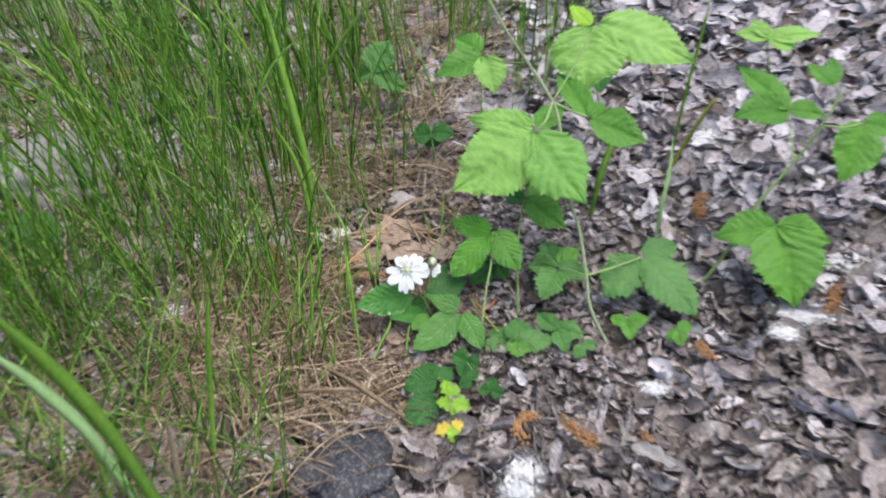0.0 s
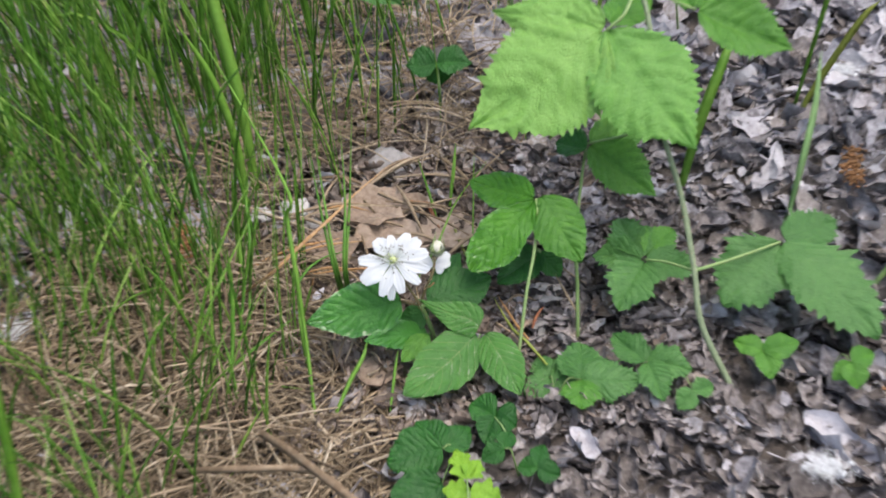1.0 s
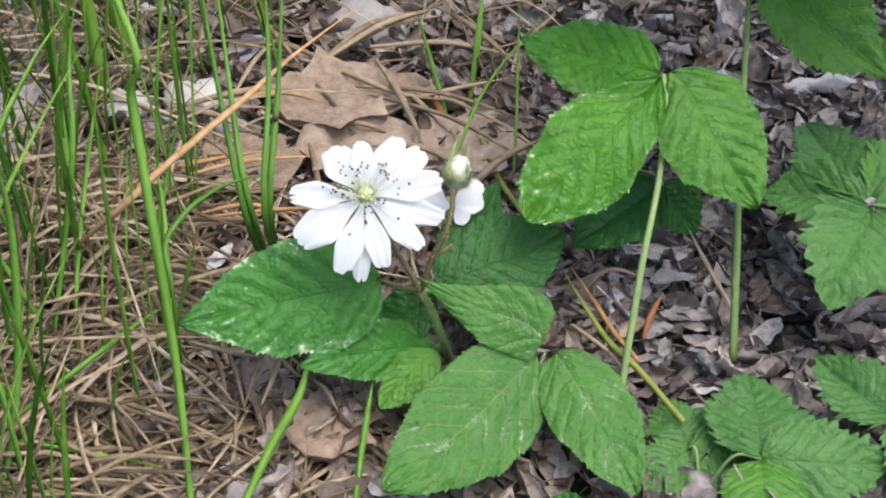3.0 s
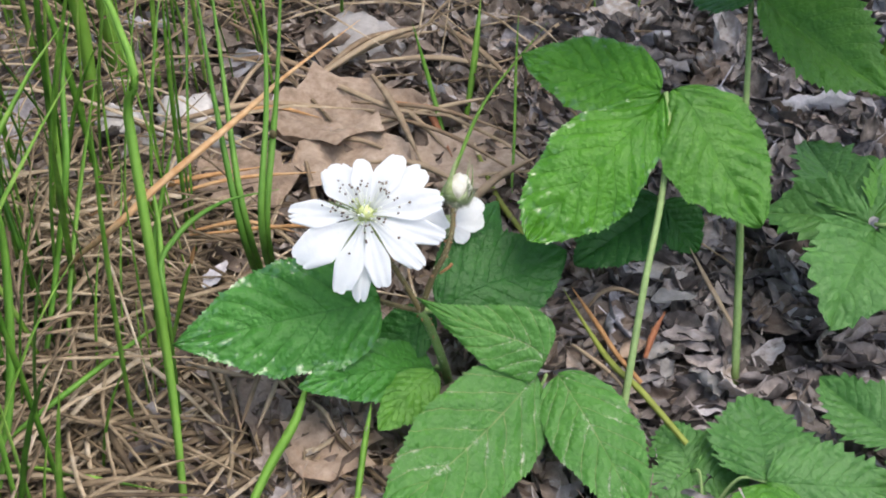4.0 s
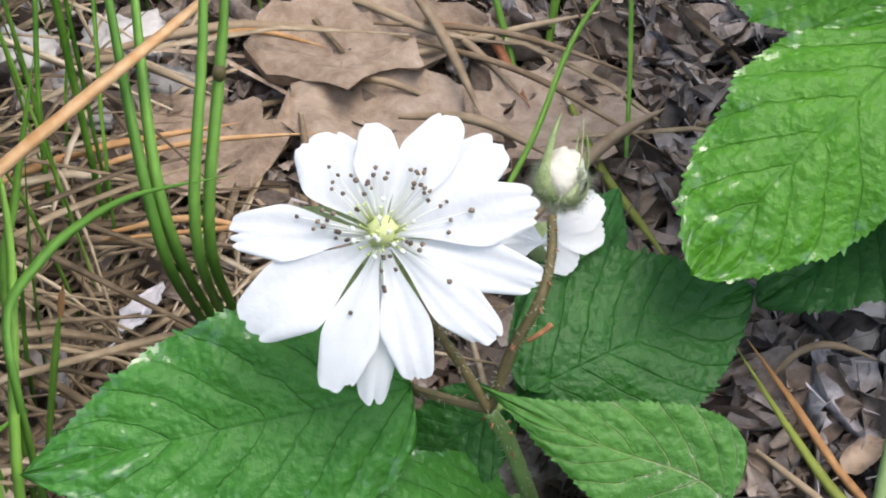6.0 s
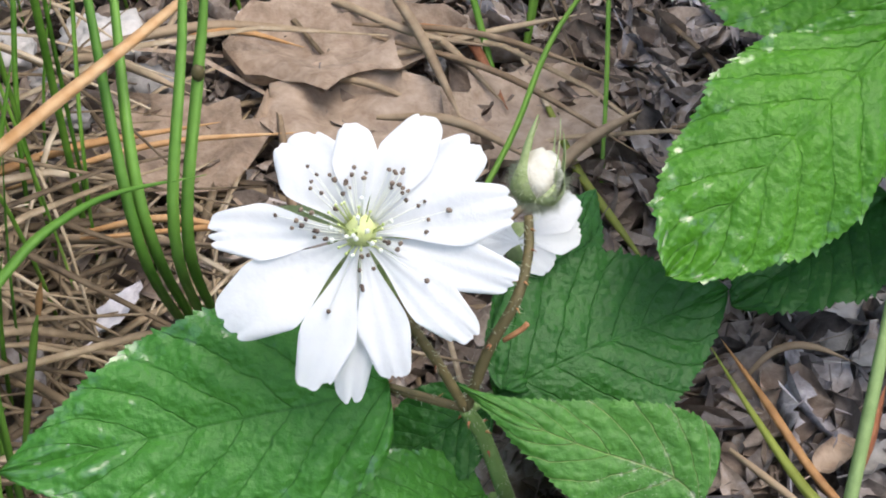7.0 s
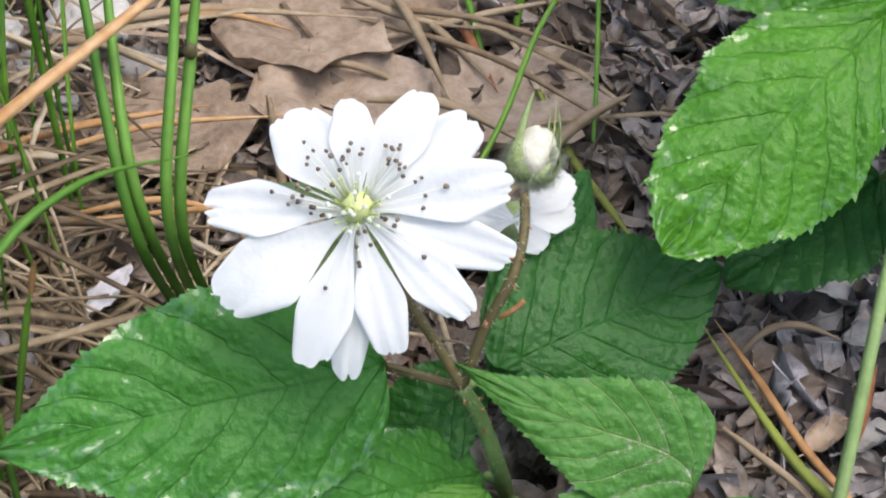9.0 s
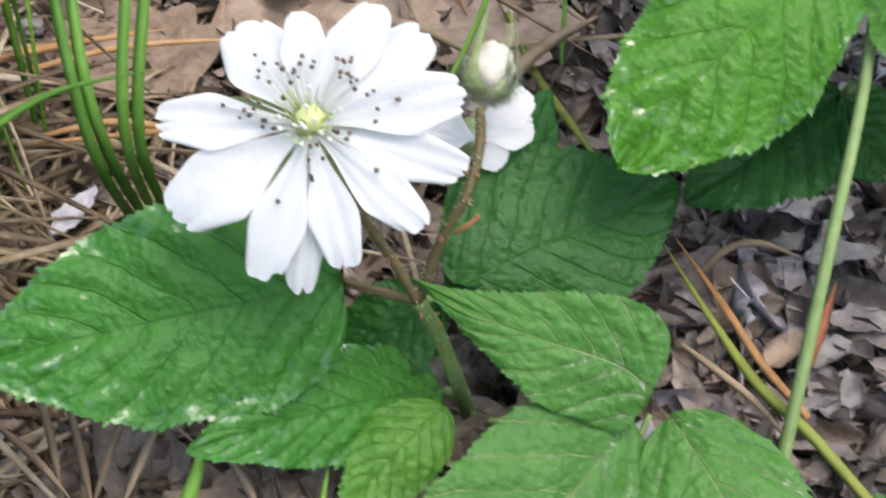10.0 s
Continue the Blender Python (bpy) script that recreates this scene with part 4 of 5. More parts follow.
compound_leaf(tp, TO, [(0.1326, 0.1061, 0.1580), (0.1248, 0.0860, 0.1500), (0.1147, 0.0814, 0.1420)], [
    ((0.1153, 0.0899, 0.1420), (0.0561, 0.1122, 0.1400), 0.0336, leaf_fresh, (0, -0.6, 0.8)),
    ((0.1133, 0.0822, 0.1410), (0.0412, 0.0468, 0.1050), 0.0649, leaf_fresh, (-0.1, -0.7, 0.7)),
    ((0.1163, 0.0833, 0.1420), (0.1581, 0.0314, 0.0980), 0.0588, leaf_bright, (0.1, -0.7, 0.7)),
    ((0.1178, 0.0898, 0.1420), (0.1470, 0.1360, 0.1400), 0.0231, leaf_mid)], leaf_fresh, fold=-0.15, droop=0.12, r=0.0011, relief=1.9, bite=0.075, teeth=20, point=0.55)
compound_leaf(tp, TO, [(0.1326, 0.1061, 0.1580), (0.1489, 0.1041, 0.1500), (0.1654, 0.1040, 0.1420)], [
    ((0.1667, 0.1020, 0.1420), (0.2171, 0.0870, 0.1250), 0.0367, leaf_mid, (0.1, -0.6, 0.8)),
    ((0.1646, 0.1060, 0.1420), (0.1420, 0.1731, 0.1500), 0.0268, leaf_mid),
    ((0.1666, 0.1059, 0.1420), (0.1819, 0.1323, 0.1400), 0.0175, leaf_mid)], leaf_mid, r=0.0009, relief=1.6, bite=0.075, teeth=20, point=0.55)
compound_leaf(tp, TO, [(0.1326, 0.1061, 0.1580), (0.1569, 0.1464, 0.1750), (0.1764, 0.1826, 0.1900)], [
    ((0.1742, 0.1917, 0.1900), (0.1656, 0.1470, 0.1450), 0.0733, leaf_fresh, (-0.1, -0.7, 0.7)),
    ((0.1828, 0.1936, 0.1900), (0.2685, 0.1570, 0.1650), 0.0515, leaf_fresh, (0.1, -0.7, 0.7)),
    ((0.1740, 0.1895, 0.1900), (0.1557, 0.2122, 0.2000), 0.0182, leaf_lime)], leaf_fresh, fold=-0.15, droop=0.14, r=0.0010, relief=1.9, bite=0.075, teeth=20, point=0.55)
compound_leaf(tp, TO, [(0.1119, 0.1283, 0.1850), (0.0923, 0.1678, 0.1650), (0.0748, 0.2069, 0.1520)], [
    ((0.0726, 0.2059, 0.1520), (0.0278, 0.1867, 0.1400), 0.0304, leaf_mid),
    ((0.0758, 0.2035, 0.1520), (0.0841, 0.1683, 0.1300), 0.0313, leaf_fresh),
    ((0.0728, 0.2127, 0.1520), (0.0483, 0.2383, 0.1550), 0.0262, leaf_mid)], leaf_mid, r=0.0009, relief=1.6, bite=0.075, teeth=20, point=0.55)
compound_leaf(tp, TO, [(0.1432, 0.0525, 0.1000), (0.1258, 0.0730, 0.0820), (0.1078, 0.0855, 0.0700)], [
    ((0.1098, 0.0836, 0.0700), (0.1454, 0.0603, 0.0500), 0.0321, leaf_mid),
    ((0.1100, 0.0872, 0.0700), (0.1476, 0.1108, 0.0680), 0.0253, leaf_mid),
    ((0.1076, 0.0819, 0.0700), (0.0911, 0.0946, 0.0660), 0.0209, leaf_deep)], leaf_mid, r=0.0008, relief=1.5, bite=0.075, teeth=20, point=0.55)
compound_leaf(tp, TO, [(0.1586, 0.0070, 0.0380), (0.1460, 0.0206, 0.0340), (0.1357, 0.0284, 0.0300)], [
    ((0.1341, 0.0285, 0.0300), (0.1090, 0.0412, 0.0240), 0.0216, leaf_grey),
    ((0.1355, 0.0260, 0.0300), (0.1186, -0.0004, 0.0180), 0.0295, leaf_grey),
    ((0.1368, 0.0292, 0.0300), (0.1650, 0.0234, 0.0260), 0.0205, leaf_grey),
    ((0.1349, 0.0310, 0.0300), (0.1270, 0.0686, 0.0300), 0.0228, leaf_grey),
    ((0.1370, 0.0325, 0.0300), (0.1558, 0.0571, 0.0300), 0.0186, leaf_mid)], leaf_grey, r=0.0007, lobes=0.10, teeth=9, bite=0.13)
compound_leaf(tp, TO, [(0.1586, 0.0070, 0.0380), (0.1812, 0.0192, 0.0360), (0.2105, 0.0338, 0.0360)], [
    ((0.2095, 0.0338, 0.0360), (0.1756, 0.0047, 0.0160), 0.0420, leaf_grey),
    ((0.2125, 0.0337, 0.0360), (0.2543, -0.0174, 0.0100), 0.0428, leaf_grey),
    ((0.2130, 0.0370, 0.0360), (0.2462, 0.0527, 0.0360), 0.0278, leaf_grey)], leaf_grey, fold=-0.12, r=0.0009, lobes=0.09, teeth=11, bite=0.12)
compound_leaf(tp, TO, [(0.0984, 0.0024, -0.0050), (0.0985, 0.0194, 0.0220), (0.0977, 0.0279, 0.0400), (0.1021, 0.0563, 0.0580), (0.1079, 0.0865, 0.0680)], [], leaf_mid, r=0.0010)

# ---- low leaves at the foot of the shoots ----
def low_shoot(origin, label, leaves, material, name="bramble_seedling", r=0.00042, **shape):
    o = Vector(origin)
    e = place_empty(name, o, label, "plant", "low bramble seedlings")
    for centre, parts in leaves:
        c = Vector(centre)
        compound_leaf(e, o, [o, (o + c) / 2 + Vector((0, 0.002, 0.006)), c], [(c, *q) for q in parts], material, r=r, **shape)
    return e


LOWLABEL = "low bramble seedling with small three-part green leaves"
low_shoot((0.0824, -0.0418, -0.0080), LOWLABEL, [((0.0956, -0.0406, 0.0060), [
    ((0.0977, -0.0139, 0.0080), 0.0265), ((0.1270, -0.0410, 0.0050), 0.0225), ((0.0945, -0.0600, 0.0040), 0.0210, leaf_mid)]),
    ((0.0803, -0.0321, 0.0000), [((0.0753, -0.0183, 0.0020), 0.0174), ((0.0667, -0.0432, -0.0020), 0.0141), ((0.0940, -0.0349, -0.0010), 0.0169)])], leaf_grey, fold=-0.1, lobes=0.06, teeth=12, bite=0.10)
low_shoot((0.1450, -0.0128, -0.0080), LOWLABEL, [((0.1307, -0.0304, 0.0080), [((0.1154, -0.0096, 0.0100), 0.0179), ((0.1535, -0.0354, 0.0060), 0.0212), ((0.1365, -0.0538, 0.0020), 0.0175)]),
    ((0.1516, -0.0481, 0.0040), [((0.1437, -0.0560, -0.0020), 0.0129), ((0.1635, -0.0421, 0.0020), 0.0116)])], leaf_grey, lobes=0.06, teeth=11, bite=0.11)
low_shoot((0.1957, -0.0184, -0.0100), LOWLABEL, [((0.1932, -0.0214, 0.0060), [((0.1792, -0.0132, 0.0060), 0.0130), ((0.2131, -0.0144, 0.0060), 0.0150), ((0.1950, -0.0349, -0.0020), 0.0149)])], leaf_mid)
low_shoot((0.2326, -0.0181, -0.0100), LOWLABEL, [((0.2362, -0.0326, 0.0060), [((0.2498, -0.0256, 0.0060), 0.0129), ((0.2377, -0.0437, -0.0020), 0.0148), ((0.2260, -0.0382, 0.0000), 0.0109)])], leaf_mid)
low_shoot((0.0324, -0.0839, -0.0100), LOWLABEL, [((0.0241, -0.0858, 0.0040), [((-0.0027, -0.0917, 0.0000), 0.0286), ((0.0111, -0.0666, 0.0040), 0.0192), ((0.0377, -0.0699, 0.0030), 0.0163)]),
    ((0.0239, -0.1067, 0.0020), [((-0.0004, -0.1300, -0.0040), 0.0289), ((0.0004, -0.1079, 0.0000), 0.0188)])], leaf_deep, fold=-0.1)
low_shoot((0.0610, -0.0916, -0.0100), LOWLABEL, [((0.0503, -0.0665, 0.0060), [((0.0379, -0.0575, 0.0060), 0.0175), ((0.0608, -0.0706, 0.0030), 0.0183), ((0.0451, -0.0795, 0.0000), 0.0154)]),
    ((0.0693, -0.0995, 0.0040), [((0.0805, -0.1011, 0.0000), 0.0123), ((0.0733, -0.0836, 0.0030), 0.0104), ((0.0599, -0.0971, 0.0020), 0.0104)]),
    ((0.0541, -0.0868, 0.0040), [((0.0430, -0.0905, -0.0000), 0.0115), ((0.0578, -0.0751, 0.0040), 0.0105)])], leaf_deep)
low_shoot((0.0364, -0.1368, -0.0100), "small lobed herb, lime green turning yellow at its lowest leaves", [
    ((0.0358, -0.1133, 0.0120), [((0.0304, -0.0944, 0.0120), 0.0112), ((0.0420, -0.1005, 0.0110), 0.0103)]),
    ((0.0370, -0.1172, 0.0080), [((0.0240, -0.1148, 0.0060), 0.0111), ((0.0517, -0.1222, 0.0060), 0.0139), ((0.0391, -0.1262, 0.0020), 0.0111)]),
    ((0.0366, -0.1369, 0.0000), [((0.0227, -0.1418, -0.0030), 0.0119, leaf_yellow), ((0.0459, -0.1337, 0.0010), 0.0110, leaf_yellow), ((0.0372, -0.1509, -0.0050), 0.0109)])], leaf_lime, "lobed_herb", 0.0005, lobes=0.25, fold=0.1)

# ---- bramble shoots on the litter to the side and behind ----
def side_shoot(stem, leaves, material, label, r=0.0016, seed=1):
    o = Vector(stem[0])
    e = place_empty("bramble_shoot", o, label, "plant", "bramble shoots")
    hairy_stem(e, o, stem, r, r * 0.7, stem_green, "stem", 150, 10, seed)
    for stalk, parts in leaves:
        compound_leaf(e, o, stalk, [(stalk[-1], *q) for q in parts], material, r=r * 0.5, bite=0.075, teeth=18, point=0.5, relief=1.5)


side_shoot([(0.2687, 0.0443, -0.0100), (0.2962, 0.0583, 0.0250), (0.3197, 0.0715, 0.0650), (0.3514, 0.0863, 0.1000), (0.3727, 0.0926, 0.1350), (0.3894, 0.1056, 0.1600)], [
    ([(0.2962, 0.0583, 0.0250), (0.3149, 0.0484, 0.0450), (0.3346, 0.0527, 0.0540)], [((0.2797, 0.0555, 0.0420), 0.0381), ((0.3444, -0.0058, 0.0060), 0.0676), ((0.3848, 0.0438, 0.0400), 0.0338)]),
    ([(0.3514, 0.0863, 0.1000), (0.3570, 0.1241, 0.1050), (0.3623, 0.1611, 0.1100)], [((0.3086, 0.1522, 0.1100), 0.0374), ((0.3245, 0.2225, 0.1250), 0.0286), ((0.4010, 0.1655, 0.1000), 0.0229)]),
    ([(0.3727, 0.0926, 0.1350), (0.3949, 0.0968, 0.1300), (0.4175, 0.1107, 0.1250)], [((0.3926, 0.0757, 0.0850), 0.0471), ((0.4532, 0.1167, 0.1100), 0.0262)]),
    ([(0.3894, 0.1056, 0.1600), (0.3828, 0.1122, 0.1650)], [((0.3630, 0.1342, 0.1750), 0.0172), ((0.3931, 0.1545, 0.1700), 0.0152)])], leaf_mid, "bramble shoot with drooping bright green leaves over the litter", 0.0017, 21)
side_shoot([(0.4173, 0.4033, -0.0100), (0.4073, 0.3987, 0.0300), (0.4027, 0.3994, 0.0550)], [
    ([(0.4027, 0.3994, 0.0550), (0.4038, 0.4020, 0.0600)], [((0.3675, 0.4120, 0.0600), 0.0219), ((0.3884, 0.4262, 0.0700), 0.0194), ((0.4353, 0.3937, 0.0500), 0.0254), ((0.4690, 0.4165, 0.0550), 0.0230)])], leaf_fresh, "far bramble shoot with pale green leaves", 0.0012, 22)
side_shoot([(-0.0398, 0.3548, -0.0100), (-0.0385, 0.3432, 0.0300), (-0.0404, 0.3380, 0.0600)], [
    ([(-0.0404, 0.3380, 0.0600), (-0.0415, 0.3395, 0.0620)], [((-0.0227, 0.3706, 0.0850), 0.0383), ((-0.0038, 0.3280, 0.0450), 0.0285), ((-0.0643, 0.3469, 0.0500), 0.0248)])], leaf_grey, "bramble shoot with dull green leaves among grass", 0.0012, 23)
side_shoot([(0.0241, 0.2538, -0.0100), (0.0237, 0.2409, 0.0200), (0.0223, 0.2503, 0.0350)], [
    ([(0.0223, 0.2503, 0.0350), (0.0218, 0.2516, 0.0370)], [((0.0466, 0.2498, 0.0360), 0.0237), ((0.0004, 0.2529, 0.0340), 0.0260), ((0.0249, 0.2495, 0.0200), 0.0213)])], leaf_deep, "bramble shoot with dull green leaves among grass", 0.001, 24)
side_shoot([(0.2144, 0.3870, -0.0100), (0.2081, 0.3740, 0.0200), (0.2031, 0.3722, 0.0500)], [
    ([(0.2031, 0.3722, 0.0500), (0.2045, 0.3750, 0.0520)], [((0.2080, 0.3378, 0.0300), 0.0378), ((0.2295, 0.3761, 0.0400), 0.0256)])], leaf_deep, "far bramble shoot with pale green leaves", 0.001, 25)
side_shoot([(-0.3731, 0.1022, -0.0100), (-0.3657, 0.0899, 0.0200), (-0.3559, 0.0964, 0.0350)], [
    ([(-0.3559, 0.0964, 0.0350), (-0.3531, 0.0954, 0.0370)], [((-0.3845, 0.1179, 0.0300), 0.0326), ((-0.3337, 0.1113, 0.0300), 0.0358), ((-0.3521, 0.0894, 0.0200), 0.0321)])], leaf_grey, "bramble shoot with dull green leaves among grass", 0.001, 26)

def loose_leaf(at, size, turn, shape, material, label, tilt=(0, 0), lift=0.0, slim=1.0):
    v, f = (FLAT if label.startswith(("flat", "large flat")) else FINE)[shape]
    ob = mesh_object("dead_leaf", v, f, material)
    ob.matrix_world = Matrix.LocRotScale(Vector(at) + Vector((0, 0, lift)), Euler((radians(tilt[0]), radians(tilt[1]), radians(turn))), (size, size * slim, size))
    return tagged(ob, label, "dead leaf", "loose dead leaves")


# ---- single grass blades and stalks ----
def grass_blade(points, width, material=None, label="single upright green grass blade", facing=(0, -0.75, 0.66), category="grass blade", name="grass_blade", **kw):
    o = Vector(points[0])
    v, f = blade(local(smooth_path(points), o), width, facing, **kw)
    ob = mesh_object(name, v, f, material or blade_green)
    ob.location = o
    return tagged(ob, label, category, "single grass blades")


grass_blade([(-0.0956, 0.1516, -0.0100), (-0.0981, 0.1541, 0.0600), (-0.1066, 0.1607, 0.1200), (-0.1175, 0.1723, 0.1800), (-0.1260, 0.1774, 0.2400)], 0.0075, blade_bright, label="broad pale green grass blade")
grass_blade([(-0.0977, 0.1189, -0.0100), (-0.0976, 0.1253, 0.0400), (-0.1067, 0.1286, 0.0900), (-0.1238, 0.1298, 0.1300)], 0.0048, blade_bright)
grass_blade([(-0.0705, 0.3260, -0.0100), (-0.0773, 0.3188, 0.0800), (-0.0909, 0.3120, 0.1500), (-0.0994, 0.3288, 0.1800)], 0.0059)
grass_blade([(0.1807, 0.1601, -0.0100), (0.1856, 0.1522, 0.0400), (0.1979, 0.1607, 0.0800), (0.2079, 0.1803, 0.0900)], 0.0067, label="broad green grass blade with a yellowing edge")
grass_blade([(0.2403, 0.1199, -0.0100), (0.2419, 0.1164, 0.0300), (0.2493, 0.1320, 0.0650), (0.2540, 0.1525, 0.0900)], 0.0043, blade_pale)
grass_blade([(0.2689, 0.2328, -0.0100), (0.2863, 0.2356, 0.0300), (0.3054, 0.2360, 0.0700), (0.3167, 0.2410, 0.0800)], 0.0047, blade_yellow)
grass_blade([(0.2753, 0.2542, -0.0100), (0.2778, 0.2316, 0.0800), (0.2873, 0.2310, 0.1500), (0.2952, 0.2383, 0.2000)], 0.0035)
grass_blade([(-0.1735, -0.2508, 0.0400), (-0.1814, -0.2886, 0.1600), (-0.1930, -0.3165, 0.2400), (-0.1994, -0.3709, 0.3400)], 0.0115, blade_green, label="broad bright green grass blade arching near the lens", root=0.9, keel=0.04, facing=(0.9, -0.5, 0.3))
grass_blade([(-0.2013, -0.2159, 0.0000), (-0.2202, -0.2251, 0.0900), (-0.2442, -0.2350, 0.1500), (-0.2652, -0.2501, 0.2000)], 0.0104, blade_pale, label="broad pale green grass blade arching near the lens", root=0.9, keel=0.04, facing=(0.9, -0.5, 0.3))
grass_blade([(-0.1499, -0.1859, -0.0100), (-0.1462, -0.1690, 0.0600), (-0.1388, -0.1704, 0.1300), (-0.1323, -0.1672, 0.1800)], 0.0046, blade_bright)
grass_blade([(-0.1688, -0.2168, 0.0000), (-0.1670, -0.2149, 0.0600), (-0.1665, -0.2170, 0.1000)], 0.0054, straw_single, "half-dried yellowish grass blade")
grass_blade([(-0.0883, -0.0468, -0.0080), (-0.0514, -0.0975, 0.0200), (-0.0175, -0.1316, 0.0220), (0.0066, -0.1321, -0.0040)], 0.0042, straw_single, "dry brown grass stalk bowed over the ground")
grass_blade([(-0.1210, -0.0879, -0.0080), (-0.0729, -0.1167, 0.0250), (-0.0324, -0.1110, 0.0150), (-0.0098, -0.1220, -0.0040)], 0.0033, straw_single, "dry brown grass stalk bowed over the ground")
grass_blade([(-0.1607, -0.1134, -0.0080), (-0.1142, -0.1314, 0.0120), (-0.0729, -0.1394, 0.0060), (-0.0546, -0.1522, -0.0040)], 0.0032, straw_single, "dry brown grass stalk bowed over the ground")
drnd = random.Random(61)
for k in range(26):
    # dead stalks bowed over the ground where the grass ends
    o = Vector((drnd.uniform(-0.21, -0.07), drnd.uniform(-0.20, -0.08), -0.006))
    a, L, H = drnd.uniform(-0.9, 0.7), drnd.uniform(0.05, 0.11), drnd.uniform(0.008, 0.035)
    d = Vector((math.cos(a), math.sin(a), 0)) * L
    grass_blade([o, o + d * 0.3 + Vector((0, 0, H)), o + d * 0.7 + Vector((0, 0.004, H * 0.8)), o + d + Vector((0, 0.01, 0.004))], drnd.uniform(0.0008, 0.0017), straw_single, "dry brown grass stalk bowed over the ground")
# loose straws at the foot of the flowering shoot
for way in (((-0.0387, -0.0014, 0.0060), (-0.0346, -0.0117, 0.0050), (-0.0316, -0.0206, 0.0000)), ((-0.0443, 0.0018, 0.0060), (-0.0391, -0.0095, 0.0060), (-0.0363, -0.0187, 0.0000)),
            ((-0.0276, 0.0046, 0.0040), (-0.0294, -0.0105, 0.0060), (-0.0324, -0.0196, 0.0000)), ((-0.0229, 0.0002, 0.0040), (-0.0246, -0.0124, 0.0060), (-0.0277, -0.0200, 0.0020)),
            ((-0.0337, 0.0045, 0.0040), (-0.0251, -0.0050, 0.0060), (-0.0185, -0.0096, 0.0020)), ((-0.0480, -0.0076, 0.0060), (-0.0401, -0.0144, 0.0060), (-0.0345, -0.0191, 0.0020)),
            ((-0.0147, -0.0106, 0.0020), (-0.0109, -0.0174, 0.0050), (-0.0077, -0.0218, 0.0020)), ((-0.0481, -0.0004, 0.0060), (-0.0375, -0.0060, 0.0080), (-0.0282, -0.0037, 0.0030))):
    grass_blade(way, 0.0013, straw_single, "dry brown grass straw at the foot of the shoot", root=0.5)
# blades beside the flower
grass_blade([(-0.0422, -0.0472, -0.0080), (-0.0456, -0.0260, 0.0200), (-0.0489, -0.0121, 0.0550), (-0.0527, 0.0027, 0.0800), (-0.0554, 0.0143, 0.1000), (-0.1310, 0.1592, 0.1400)], 0.0024)
grass_blade([(-0.0560, 0.0000, -0.0100), (-0.0553, 0.0132, 0.0300), (-0.0535, 0.0225, 0.0420), (-0.0482, 0.0282, 0.0607)], 0.0014)
grass_blade([(-0.0490, -0.0120, -0.0100), (-0.0500, -0.0106, 0.0160), (-0.0535, 0.0149, 0.0360), (-0.0569, 0.0277, 0.0460)], 0.0016, label="green grass blade with a dark tip")
grass_blade([(-0.0500, -0.0080, -0.0100), (-0.0500, -0.0023, 0.0260), (-0.0520, 0.0060, 0.0340), (-0.0485, 0.0120, 0.0380), (-0.0440, 0.0165, 0.0405), (-0.0360, 0.0200, 0.0435), (-0.0228, 0.0212, 0.0462)], 0.0015, blade_deep, label="green grass blade bending over sideways")
grass_blade([(-0.0306, -0.0488, -0.0060), (-0.0235, -0.0357, 0.0040), (-0.0168, -0.0260, 0.0120), (-0.0138, -0.0143, 0.0180)], 0.0024)
grass_blade([(-0.0029, -0.0488, -0.0060), (-0.0007, -0.0291, 0.0030), (0.0011, -0.0175, 0.0090)], 0.0016)
jointed = grass_blade([(-0.0215, 0.0240, -0.0100), (-0.0264, 0.0300, 0.0065), (-0.0270, 0.0216, 0.0338), (-0.0254, 0.0361, 0.0529), (-0.0242, 0.0441, 0.0649), (-0.0213, 0.0692, 0.1106)], 0.0018, blade_deep, "upright green grass stalk with a dark joint")
v, f = blob(7, 0.0010, 1.5, 0.15, 2)
mesh_object("joint", [q + Vector((-0.0254, 0.0361, 0.0529)) - jointed.location for q in v], f, stem_brown, jointed, None, "dark brown joint")
grass_blade([(-0.0230, 0.0210, -0.0100), (-0.0275, 0.0278, 0.0065), (-0.0277, 0.0177, 0.0386), (-0.0264, 0.0383, 0.0649), (-0.0280, 0.0614, 0.0994)], 0.0017, blade_deep)
grass_blade([(-0.0240, 0.0210, -0.0100), (-0.0308, 0.0278, 0.0065), (-0.0333, 0.0188, 0.0358), (-0.0407, 0.0412, 0.0630), (-0.0471, 0.0648, 0.0938)], 0.0017, blade_deep)
grass_blade([(-0.0235, 0.0230, -0.0100), (-0.0297, 0.0289, 0.0065), (-0.0314, 0.0200, 0.0322), (-0.0342, 0.0261, 0.0467), (-0.0395, 0.0512, 0.0645), (-0.0448, 0.0748, 0.0938)], 0.0018, blade_deep)
grass_blade([(-0.0897, 0.0391, -0.0050), (-0.0911, 0.0547, 0.0150), (-0.0932, 0.0684, 0.0400), (-0.0915, 0.0708, 0.0700)], 0.0030, label="green grass stalk with a swollen joint")
grass_blade([(-0.0875, -0.0013, -0.0050), (-0.0843, 0.0220, 0.0200), (-0.0796, 0.0323, 0.0450), (-0.0821, 0.0511, 0.0600), (-0.0798, 0.0614, 0.0750)], 0.0018)
grass_blade([(-0.0793, -0.0035, -0.0050), (-0.0821, 0.0192, 0.0100), (-0.0813, 0.0454, 0.0300), (-0.0751, 0.0633, 0.0600)], 0.0014)
grass_blade([(-0.0880, -0.0479, -0.0050), (-0.0841, -0.0261, 0.0200), (-0.0831, -0.0103, 0.0500), (-0.0838, -0.0059, 0.0700)], 0.0022)
